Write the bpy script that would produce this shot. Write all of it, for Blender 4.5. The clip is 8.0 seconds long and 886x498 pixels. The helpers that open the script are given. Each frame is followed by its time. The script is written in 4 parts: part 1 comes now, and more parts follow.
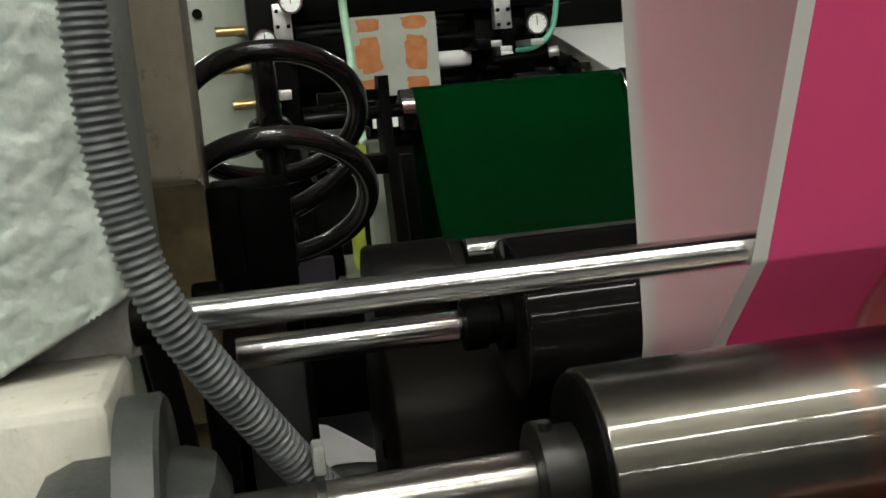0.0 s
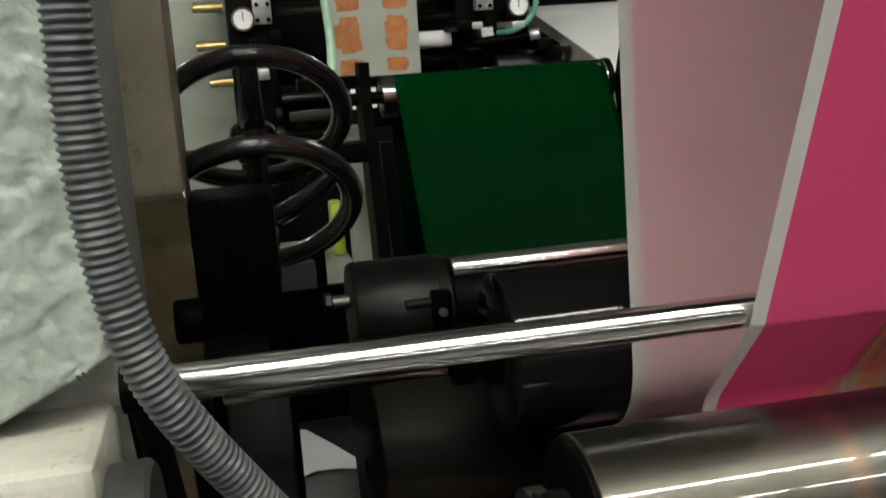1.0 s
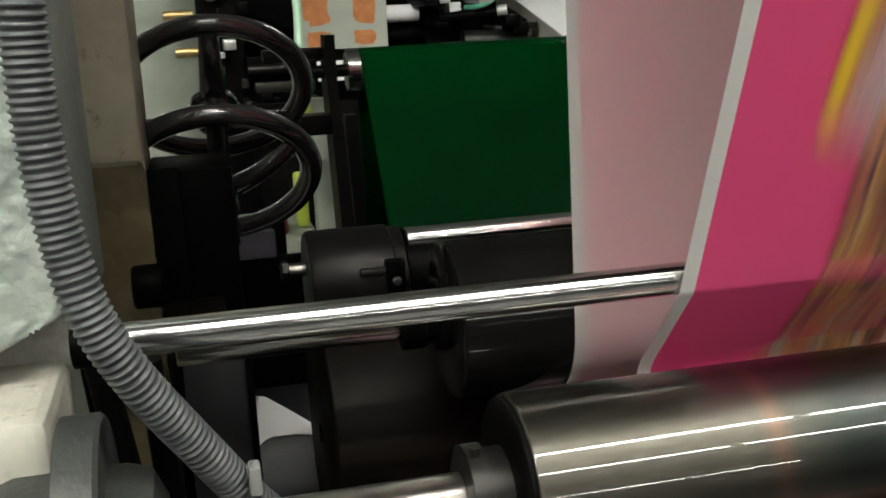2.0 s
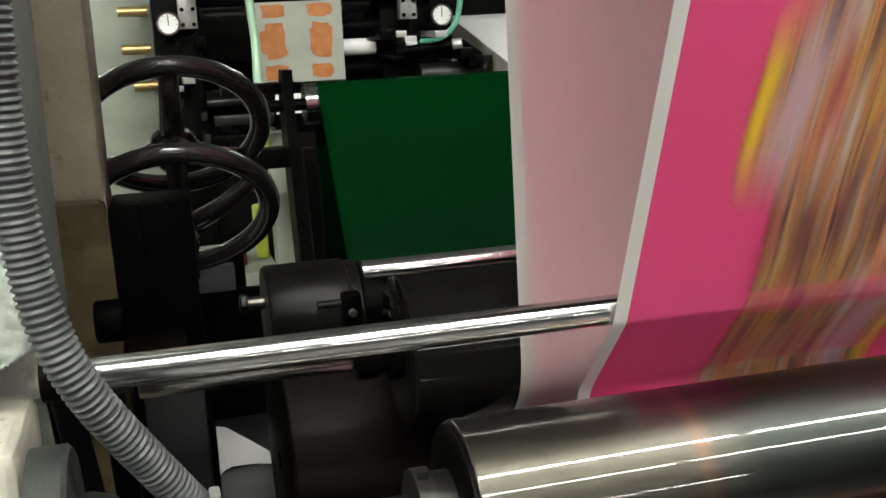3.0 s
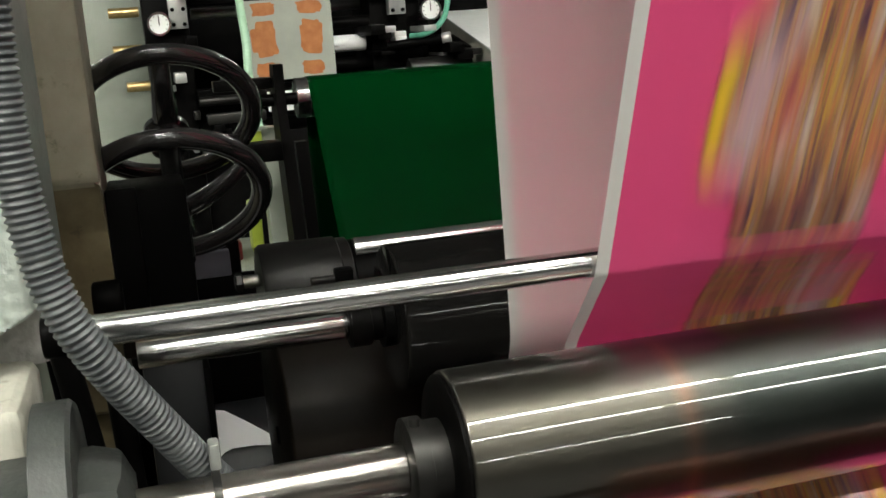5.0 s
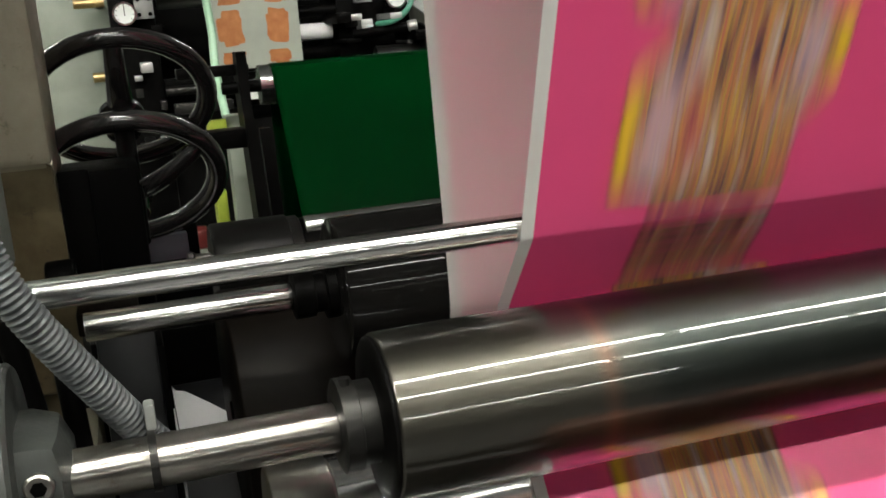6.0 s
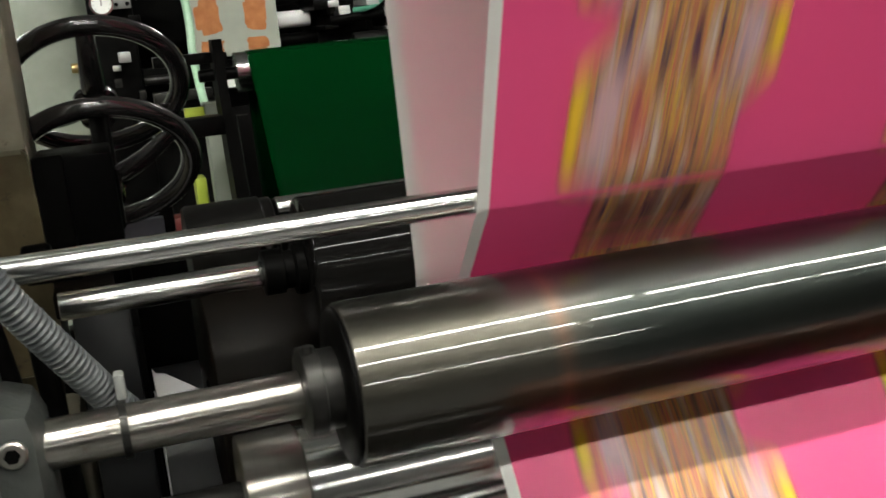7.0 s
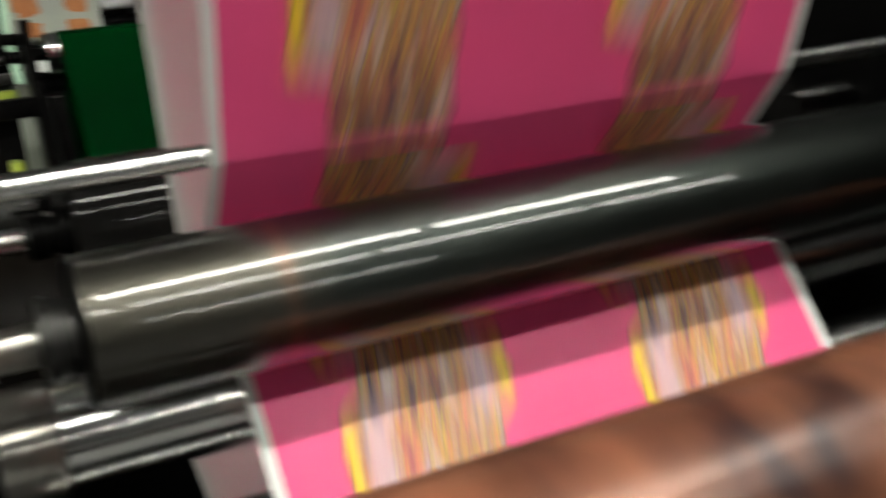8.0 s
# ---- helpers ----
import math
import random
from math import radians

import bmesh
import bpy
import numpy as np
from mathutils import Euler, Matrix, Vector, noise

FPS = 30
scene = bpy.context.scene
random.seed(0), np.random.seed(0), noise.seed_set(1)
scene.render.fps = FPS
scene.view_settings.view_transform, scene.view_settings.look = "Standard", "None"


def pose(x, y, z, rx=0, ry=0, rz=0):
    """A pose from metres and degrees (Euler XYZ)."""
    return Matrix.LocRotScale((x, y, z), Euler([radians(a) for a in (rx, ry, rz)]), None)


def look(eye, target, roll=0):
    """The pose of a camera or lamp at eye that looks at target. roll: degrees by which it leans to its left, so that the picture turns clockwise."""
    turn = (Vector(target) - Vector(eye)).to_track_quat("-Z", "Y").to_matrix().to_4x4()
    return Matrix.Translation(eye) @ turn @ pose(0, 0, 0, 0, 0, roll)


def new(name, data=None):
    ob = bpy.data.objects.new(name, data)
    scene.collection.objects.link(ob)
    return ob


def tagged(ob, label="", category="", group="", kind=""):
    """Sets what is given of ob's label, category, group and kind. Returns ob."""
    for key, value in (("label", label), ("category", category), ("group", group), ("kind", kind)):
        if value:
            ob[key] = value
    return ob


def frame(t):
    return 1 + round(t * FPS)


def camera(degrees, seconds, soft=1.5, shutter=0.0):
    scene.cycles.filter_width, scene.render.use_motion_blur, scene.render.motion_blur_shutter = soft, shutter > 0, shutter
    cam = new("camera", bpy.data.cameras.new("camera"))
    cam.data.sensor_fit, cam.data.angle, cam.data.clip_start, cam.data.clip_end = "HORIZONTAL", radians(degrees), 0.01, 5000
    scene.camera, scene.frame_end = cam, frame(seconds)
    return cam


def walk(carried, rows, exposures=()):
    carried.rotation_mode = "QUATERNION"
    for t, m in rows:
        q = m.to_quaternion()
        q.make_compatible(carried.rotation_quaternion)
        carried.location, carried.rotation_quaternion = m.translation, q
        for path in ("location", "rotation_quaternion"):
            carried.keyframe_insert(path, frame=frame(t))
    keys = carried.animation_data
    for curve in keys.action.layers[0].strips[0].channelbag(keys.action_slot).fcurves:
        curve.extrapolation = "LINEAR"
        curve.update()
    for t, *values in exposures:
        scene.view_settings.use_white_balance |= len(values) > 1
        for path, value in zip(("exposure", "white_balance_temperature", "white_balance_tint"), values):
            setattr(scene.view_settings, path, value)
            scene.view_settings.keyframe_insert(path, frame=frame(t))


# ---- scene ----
cam = camera(45.6, 8.0, shutter=0.7)
PATH = [
    (0, (0.108, 0.182, 1.314), (0.447, 2.121, 0.963), -4.9),
    (0.5, (0.1065, 0.182, 1.3335), (0.474, 2.110, 0.951), -4.4),
    (1, (0.105, 0.195, 1.345), (0.487, 2.112, 0.924), -3.8),
    (1.5, (0.11, 0.188, 1.344), (0.512, 2.087, 0.86), -3.0),
    (2.8, (0.111, 0.16, 1.35), (0.607, 2.049, 0.922), -2.6),
    (3, (0.11, 0.155, 1.353), (0.62, 2.042, 0.931), -2.7),
    (3.5, (0.107, 0.159, 1.35), (0.633, 2.044, 0.94), -3.6),
    (4, (0.111, 0.148, 1.349), (0.639, 2.034, 0.942), -3.9),
    (4.5, (0.108, 0.14, 1.346), (0.621, 2.027, 0.928), -4.0),
    (5.8, (0.119, 0.129, 1.33), (0.659, 2.008, 0.91), -4.5),
    (6, (0.123, 0.117, 1.33), (0.673, 1.99, 0.894), -4.6),
    (6.5, (0.118, 0.114, 1.329), (0.674, 1.982, 0.88), -5.4),
    (7, (0.129, 0.098, 1.326), (0.698, 1.959, 0.865), -5.5),
    (7.5, (0.14, 0.088, 1.323), (0.739, 1.935, 0.845), -6.2),
    (7.8, (0.154, 0.066, 1.319), (0.850, 1.875, 0.825), -5.7),
    (8, (0.17, 0.044, 1.312), (0.966, 1.806, 0.801), -5.8),
]
walk(cam, [(t, look(eye, target, roll)) for t, eye, target, roll in PATH],
     exposures=[(0, -0.36), (1.5, -0.32), (2.8, 0.14), (4.5, 0.12), (5.8, 0.05), (7.5, -0.06), (8, -0.3)])

# ---- world and lights ----
world = bpy.data.worlds.new("hall_air")
scene.world = world
world.use_nodes = True
world.node_tree.nodes["Background"].inputs[0].default_value = (0.8, 0.9, 1.0, 1)
world.node_tree.nodes["Background"].inputs[1].default_value = 0.004
TUBE_GLOW = 134.0


# ---- materials ----
def material(name):
    m = bpy.data.materials.new(name)
    m.use_nodes = True
    return m, m.node_tree, m.node_tree.nodes["Principled BSDF"]


def node(tree, kind, **values):
    n = tree.nodes.new(kind)
    for key, value in values.items():
        n.inputs[key].default_value = value
    return n


def surface(name, dark, light, rough=0.5, metal=0.0, scale=60.0, fine=600.0, bump=0.1, stretch=(1, 1, 1), coat=0.0,
            spread=0.12, stain=None, depth=0.001, detail=6.0, spec=0.5):
    """A worn surface: two colours mixed by coarse noise, fine grain in the relief, roughness that varies, optional stains."""
    m, tree, b = material(name)
    link = tree.links.new
    co = tree.nodes.new("ShaderNodeTexCoord")
    mp = tree.nodes.new("ShaderNodeMapping")
    mp.inputs["Scale"].default_value = stretch
    link(co.outputs["Object"], mp.inputs["Vector"])
    big = node(tree, "ShaderNodeTexNoise", Scale=scale, Detail=detail, Roughness=0.62)
    small = node(tree, "ShaderNodeTexNoise", Scale=fine, Detail=4.0)
    for n in (big, small):
        link(mp.outputs["Vector"], n.inputs["Vector"])
    ramp = tree.nodes.new("ShaderNodeValToRGB")
    ramp.color_ramp.elements[0].position, ramp.color_ramp.elements[1].position = 0.32, 0.68
    ramp.color_ramp.elements[0].color, ramp.color_ramp.elements[1].color = (*dark, 1), (*light, 1)
    link(big.outputs["Fac"], ramp.inputs["Fac"])
    colour = ramp.outputs["Color"]
    if stain:
        spots = node(tree, "ShaderNodeTexNoise", Scale=scale * 2.3, Detail=8.0, Roughness=0.7)
        link(co.outputs["Object"], spots.inputs["Vector"])
        cut = tree.nodes.new("ShaderNodeValToRGB")
        cut.color_ramp.elements[0].position, cut.color_ramp.elements[1].position = 0.60, 0.70
        link(spots.outputs["Fac"], cut.inputs["Fac"])
        mix = tree.nodes.new("ShaderNodeMix")
        mix.data_type = "RGBA"
        mix.inputs["B"].default_value = (*stain, 1)
        link(cut.outputs["Color"], mix.inputs["Factor"])
        link(colour, mix.inputs["A"])
        colour = mix.outputs["Result"]
    link(colour, b.inputs["Base Color"])
    span = node(tree, "ShaderNodeMapRange")
    span.inputs["To Min"].default_value, span.inputs["To Max"].default_value = max(0.02, rough - spread), min(1, rough + spread)
    link(small.outputs["Fac"], span.inputs["Value"])
    link(span.outputs["Result"], b.inputs["Roughness"])
    b.inputs["Metallic"].default_value = metal
    b.inputs["Coat Weight"].default_value = coat
    b.inputs["Coat Roughness"].default_value = 0.04
    b.inputs["Specular IOR Level"].default_value = spec
    if bump:
        relief = node(tree, "ShaderNodeBump", Strength=bump, Distance=depth)
        add = node(tree, "ShaderNodeMath")
        add.operation = "ADD"
        link(big.outputs["Fac"], add.inputs[0])
        link(small.outputs["Fac"], add.inputs[1])
        link(add.outputs[0], relief.inputs["Height"])
        link(relief.outputs["Normal"], b.inputs["Normal"])
    return m


def glow(name, colour, strength):
    m, tree, b = material(name)
    b.inputs["Base Color"].default_value = (*colour, 1)
    b.inputs["Emission Color"].default_value = (*colour, 1)
    b.inputs["Emission Strength"].default_value = strength
    return m


def turned(tree, b):
    """Fine grinding round the X axis: reflections spread along the axis."""
    way = tree.nodes.new("ShaderNodeTangent")
    way.direction_type, way.axis = "RADIAL", "X"
    tree.links.new(way.outputs["Tangent"], b.inputs["Tangent"])
    b.inputs["Anisotropic"].default_value = 0.9
    b.inputs["Anisotropic Rotation"].default_value = 0.25


def ringed_steel():
    """Ground steel: fine rings round the axis, a red-brown ink ring, faint ink haze along the printed width."""
    m, tree, b = material("ground_steel")
    link = tree.links.new
    co = tree.nodes.new("ShaderNodeTexCoord")
    sep = tree.nodes.new("ShaderNodeSeparateXYZ")
    link(co.outputs["Object"], sep.inputs[0])
    rings = node(tree, "ShaderNodeTexNoise", Scale=900.0, Detail=5.0)
    rings.noise_dimensions = "1D"
    link(sep.outputs["X"], rings.inputs["W"])
    mp = tree.nodes.new("ShaderNodeMapping")
    mp.inputs["Scale"].default_value = (30, 8, 8)
    link(co.outputs["Object"], mp.inputs["Vector"])
    haze = node(tree, "ShaderNodeTexNoise", Scale=1.0, Detail=5.0, Roughness=0.6)
    link(mp.outputs["Vector"], haze.inputs["Vector"])
    base = tree.nodes.new("ShaderNodeValToRGB")
    base.color_ramp.elements[0].color, base.color_ramp.elements[1].color = (0.050, 0.047, 0.038, 1), (0.078, 0.073, 0.061, 1)
    link(haze.outputs["Fac"], base.inputs["Fac"])
    clean = tree.nodes.new("ShaderNodeValToRGB")
    clean.color_ramp.elements[0].color, clean.color_ramp.elements[1].color = (0.022, 0.026, 0.024, 1), (0.036, 0.041, 0.037, 1)
    link(haze.outputs["Fac"], clean.inputs["Fac"])
    beyond = node(tree, "ShaderNodeMapRange")
    beyond.inputs["From Min"].default_value, beyond.inputs["From Max"].default_value = 0.284, 0.312
    link(sep.outputs["X"], beyond.inputs["Value"])
    tones = tree.nodes.new("ShaderNodeMix")
    tones.data_type = "RGBA"
    link(beyond.outputs["Result"], tones.inputs["Factor"])
    link(base.outputs["Color"], tones.inputs["A"])
    link(clean.outputs["Color"], tones.inputs["B"])
    near = node(tree, "ShaderNodeMath")
    near.operation, near.inputs[1].default_value = "SUBTRACT", 0.288
    link(sep.outputs["X"], near.inputs[0])
    wide = node(tree, "ShaderNodeMath")
    wide.operation = "ABSOLUTE"
    link(near.outputs[0], wide.inputs[0])
    ink = node(tree, "ShaderNodeMapRange")
    ink.inputs["From Min"].default_value, ink.inputs["From Max"].default_value = 0.0004, 0.006
    ink.inputs["To Min"].default_value, ink.inputs["To Max"].default_value = 0.11, 0.0
    link(wide.outputs[0], ink.inputs["Value"])
    mix = tree.nodes.new("ShaderNodeMix")
    mix.data_type = "RGBA"
    mix.inputs["B"].default_value = (0.42, 0.14, 0.07, 1)
    link(ink.outputs["Result"], mix.inputs["Factor"])
    link(tones.outputs["Result"], mix.inputs["A"])
    link(mix.outputs["Result"], b.inputs["Base Color"])
    b.inputs["Metallic"].default_value = 1.0
    b.inputs["Coat Weight"].default_value, b.inputs["Coat Roughness"].default_value = 1.0, 0.04
    span = node(tree, "ShaderNodeMapRange")
    span.inputs["To Min"].default_value, span.inputs["To Max"].default_value = 0.33, 0.40
    link(rings.outputs["Fac"], span.inputs["Value"])
    link(span.outputs["Result"], b.inputs["Roughness"])
    return m


def film_material():
    """Magenta label film with white margins; light passes through it in part."""
    m, tree, b = material("printed_film")
    link = tree.links.new
    uv = tree.nodes.new("ShaderNodeUVMap")
    sep = tree.nodes.new("ShaderNodeSeparateXYZ")
    link(uv.outputs["UV"], sep.inputs[0])
    off = node(tree, "ShaderNodeMath")
    off.operation, off.inputs[1].default_value = "SUBTRACT", 0.5
    link(sep.outputs["X"], off.inputs[0])
    side = node(tree, "ShaderNodeMath")
    side.operation = "ABSOLUTE"
    link(off.outputs[0], side.inputs[0])
    margin = node(tree, "ShaderNodeMath")
    margin.operation, margin.inputs[1].default_value = "GREATER_THAN", 0.483
    link(side.outputs[0], margin.inputs[0])
    tone = node(tree, "ShaderNodeTexNoise", Scale=3.0, Detail=4.0)
    link(uv.outputs["UV"], tone.inputs["Vector"])
    pink = tree.nodes.new("ShaderNodeMix")
    pink.data_type = "RGBA"
    pink.inputs["A"].default_value, pink.inputs["B"].default_value = (0.91, 0.09, 0.27, 1), (0.95, 0.105, 0.31, 1)
    link(tone.outputs["Fac"], pink.inputs["Factor"])
    face = tree.nodes.new("ShaderNodeMix")
    face.data_type = "RGBA"
    face.inputs["B"].default_value = (0.84, 0.85, 0.83, 1)
    link(margin.outputs[0], face.inputs["Factor"])
    link(pink.outputs["Result"], face.inputs["A"])
    link(face.outputs["Result"], b.inputs["Base Color"])
    b.inputs["Roughness"].default_value = 0.36
    b.inputs["Specular IOR Level"].default_value = 0.45
    see_through(tree, b, face.outputs["Result"], 0.3)
    return m


def see_through(tree, b, colour, share):
    """Let a share of the light fall through a thin sheet."""
    glowing = tree.nodes.new("ShaderNodeBsdfTranslucent")
    if colour is not None:
        tree.links.new(colour, glowing.inputs["Color"])
    else:
        glowing.inputs["Color"].default_value = (0.9, 0.88, 0.88, 1)
    both = tree.nodes.new("ShaderNodeMixShader")
    both.inputs[0].default_value = share
    tree.links.new(b.outputs["BSDF"], both.inputs[1])
    tree.links.new(glowing.outputs["BSDF"], both.inputs[2])
    tree.links.new(both.outputs[0], tree.nodes["Material Output"].inputs["Surface"])


def ink_material():
    """Two lanes of many-coloured printed motifs; u runs across the web, v along one repeat, clear film between them."""
    m, tree, b = material("printed_ink")
    link = tree.links.new

    def calc(op, a, c=0.0, d=None):
        n = node(tree, "ShaderNodeMath")
        n.operation = op
        for i, v in enumerate((a, c, d)):
            if v is None:
                continue
            if isinstance(v, (int, float)):
                n.inputs[i].default_value = v
            else:
                link(v, n.inputs[i])
        return n.outputs[0]

    def ramp_up(x, a, c):
        n = tree.nodes.new("ShaderNodeMapRange")
        n.interpolation_type = "SMOOTHSTEP"
        n.inputs["From Min"].default_value, n.inputs["From Max"].default_value = a, c
        link(x, n.inputs["Value"])
        return n.outputs["Result"]

    def stretch_of(x, a, c, lead, tail):
        return calc("MULTIPLY", ramp_up(x, a, a + lead), calc("SUBTRACT", 1.0, ramp_up(x, c - tail, c)))

    def colours(f, stops):
        n = tree.nodes.new("ShaderNodeValToRGB")
        e = n.color_ramp.elements
        e[0].position, e[1].position = stops[0][0], stops[-1][0]
        e[0].color, e[1].color = (*stops[0][1], 1), (*stops[-1][1], 1)
        for p, k in stops[1:-1]:
            e.new(p).color = (*k, 1)
        link(f, n.inputs["Fac"])
        return n.outputs["Color"]

    def blend(f, p, q):
        n = tree.nodes.new("ShaderNodeMix")
        n.data_type = "RGBA"
        link(f, n.inputs["Factor"])
        for key, value in (("A", p), ("B", q)):
            if isinstance(value, tuple):
                n.inputs[key].default_value = (*value, 1)
            else:
                link(value, n.inputs[key])
        return n.outputs["Result"]

    uv = tree.nodes.new("ShaderNodeUVMap")
    sep = tree.nodes.new("ShaderNodeSeparateXYZ")
    link(uv.outputs["UV"], sep.inputs[0])
    u, v = sep.outputs["X"], calc("FRACT", sep.outputs["Y"])
    lane = calc("SUBTRACT", calc("FRACT", calc("MULTIPLY_ADD", u, 2.0, -0.01)), 0.5)

    def cloud(su, sv, detail):
        c = tree.nodes.new("ShaderNodeCombineXYZ")
        link(calc("MULTIPLY", lane, su), c.inputs["X"])
        link(calc("MULTIPLY", v, sv), c.inputs["Y"])
        n = node(tree, "ShaderNodeTexNoise", Scale=1.0, Detail=detail, Roughness=0.5)
        link(c.outputs[0], n.inputs["Vector"])
        return n.outputs["Fac"]

    wob = calc("MULTIPLY", calc("SUBTRACT", cloud(5.0, 9.0, 2.0), 0.5), 0.07)
    left = calc("MAXIMUM", stretch_of(v, 0.0, 0.29, 0.03, 0.09), stretch_of(v, 0.34, 0.57, 0.03, 0.09))
    right = calc("MAXIMUM", stretch_of(v, 0.14, 0.36, 0.08, 0.05), stretch_of(v, 0.46, 0.80, 0.09, 0.04))
    to_left = calc("ADD", calc("MULTIPLY_ADD", left, 0.11, 0.19), calc("ADD", lane, wob))
    to_right = calc("SUBTRACT", calc("MULTIPLY_ADD", right, 0.10, 0.21), calc("ADD", lane, wob))
    inner = calc("MINIMUM", to_left, to_right)
    inside = ramp_up(inner, 0.0, 0.025)

    def rim(d, on):
        return calc("MULTIPLY", calc("SUBTRACT", 1.0, ramp_up(d, 0.035, 0.055)), on)

    def pale(d, on):
        return calc("MULTIPLY", calc("MULTIPLY", ramp_up(d, 0.06, 0.09), calc("SUBTRACT", 1.0, ramp_up(d, 0.13, 0.17))), calc("MULTIPLY", on, 0.7))

    body = colours(cloud(26.0, 6.0, 2.0), ((0.36, (0.025, 0.018, 0.045)), (0.41, (0.14, 0.06, 0.10)), (0.445, (0.50, 0.31, 0.03)), (0.475, (0.50, 0.10, 0.08)), (0.505, (0.40, 0.17, 0.10)),
                                           (0.535, (0.58, 0.40, 0.04)), (0.565, (0.13, 0.06, 0.07)), (0.60, (0.42, 0.30, 0.32)), (0.65, (0.55, 0.45, 0.38))))
    body = blend(calc("MULTIPLY", ramp_up(cloud(9.0, 4.0, 2.0), 0.52, 0.68), 0.6), body, (0.56, 0.11, 0.11))
    body = blend(calc("MAXIMUM", pale(to_left, left), pale(to_right, right)), body, (0.52, 0.36, 0.44))
    body = blend(calc("MULTIPLY", calc("MULTIPLY", ramp_up(v, 0.80, 0.86), ramp_up(cloud(16.0, 3.0, 1.0), 0.4, 0.6)), 0.75), body, (0.12, 0.04, 0.045))
    body = blend(calc("MAXIMUM", rim(to_left, left), rim(to_right, right)), body, (0.72, 0.46, 0.03))
    link(body, b.inputs["Base Color"])
    link(inside, b.inputs["Alpha"])
    b.inputs["Roughness"].default_value = 0.36
    b.inputs["Specular IOR Level"].default_value = 0.4
    return m


M_CAST = surface("cast_paint", (0.255, 0.29, 0.26), (0.345, 0.38, 0.345), rough=0.45, scale=26, fine=230, bump=0.35, stain=(0.27, 0.285, 0.25), depth=0.003, spread=0.2)
M_LEDGE = surface("ledge_paint", (0.36, 0.36, 0.30), (0.50, 0.49, 0.42), rough=0.55, scale=30, fine=260, bump=0.3, stain=(0.24, 0.22, 0.17), depth=0.0015)
M_BEIGE = surface("column_paint", (0.22, 0.205, 0.15), (0.33, 0.31, 0.235), rough=0.36, scale=22, fine=200, bump=0.2, stain=(0.11, 0.095, 0.06), depth=0.0012, spread=0.15)
# Shadowed tone of the casting put into the colour, with dark spots.
M_CAST_SHADE = surface("shaded_casting_paint", (0.22, 0.215, 0.20), (0.36, 0.35, 0.33), rough=0.5, scale=40, fine=260, bump=0.5, stain=(0.06, 0.06, 0.05), depth=0.002)
M_OIL = surface("oily_paint", (0.085, 0.066, 0.034), (0.16, 0.13, 0.075), rough=0.34, scale=40, fine=260, bump=0.15, stain=(0.05, 0.04, 0.025), depth=0.001)
M_CREAM = surface("machine_cream", (0.18, 0.205, 0.165), (0.25, 0.275, 0.23), rough=0.4, scale=9, fine=120, bump=0.05)
M_CONDUIT = surface("conduit_grey", (0.0403, 0.04526, 0.04836), (0.0744, 0.0806, 0.0837), rough=0.46, scale=80, fine=900, bump=0.12, stain=(0.10, 0.10, 0.10), depth=0.0004)
M_CHROME = surface("chrome", (0.62, 0.62, 0.61), (0.74, 0.74, 0.73), rough=0.2, metal=1.0, scale=40, fine=700, bump=0.0, stretch=(0.03, 1, 1), spread=0.003, depth=0.0002)
M_SHAFT = surface("worn_shaft", (0.345, 0.3225, 0.2925), (0.495, 0.48, 0.45), rough=0.33, metal=1.0, scale=45, fine=400, bump=0.0, stain=(0.24, 0.19, 0.14), spread=0.12, depth=0.0004)
for _m in (M_CHROME, M_SHAFT):
    turned(_m.node_tree, _m.node_tree.nodes["Principled BSDF"])
M_STEEL = ringed_steel()
M_DULL = surface("dull_steel", (0.0168, 0.0168, 0.0156), (0.033, 0.0318, 0.03), rough=0.4, metal=0.8, scale=60, fine=500, bump=0.08, depth=0.0005)
M_IRON = surface("grey_iron", (0.0221, 0.02535, 0.0234), (0.0403, 0.0442, 0.04095), rough=0.5, metal=0.2, scale=50, fine=400, bump=0.25, stain=(0.06, 0.06, 0.05), depth=0.0008)
M_BLACK = surface("black_paint", (0.00108, 0.00108, 0.00108), (0.0027, 0.00252, 0.0024), rough=0.42, scale=40, fine=300, bump=0.12, depth=0.0006, spec=0.03)
M_RUBBER = surface("black_rubber", (0.004, 0.004, 0.004), (0.007, 0.0065, 0.006), rough=0.06, scale=50, fine=700, bump=0.0, depth=0.0002, spread=0.015, spec=0.13)
M_WHEEL = surface("handwheel_black", (0.016, 0.0155, 0.0155), (0.030, 0.028, 0.0285), rough=0.22, scale=50, fine=300, bump=0.04, coat=1.0, depth=0.0004, spread=0.06)
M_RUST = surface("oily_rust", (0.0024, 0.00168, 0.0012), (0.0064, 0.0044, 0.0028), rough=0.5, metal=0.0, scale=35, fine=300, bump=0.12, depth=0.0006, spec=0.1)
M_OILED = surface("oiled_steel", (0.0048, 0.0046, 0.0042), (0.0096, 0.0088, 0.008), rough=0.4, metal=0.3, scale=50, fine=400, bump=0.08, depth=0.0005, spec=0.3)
M_SLATE = surface("slate_plate", (0.0063, 0.00675, 0.0081), (0.0108, 0.0117, 0.01305), rough=0.45, scale=20, fine=250, bump=0.06)
M_GREEN = surface("green_film", (0.0, 0.015, 0.0025), (0.0, 0.021, 0.004), rough=0.08, scale=6, fine=60, bump=0.01, depth=0.0006, spread=0.02, spec=0.1)
M_PAPER = surface("white_paper", (0.80, 0.80, 0.81), (0.86, 0.86, 0.87), rough=0.6, scale=8, fine=500, bump=0.03)
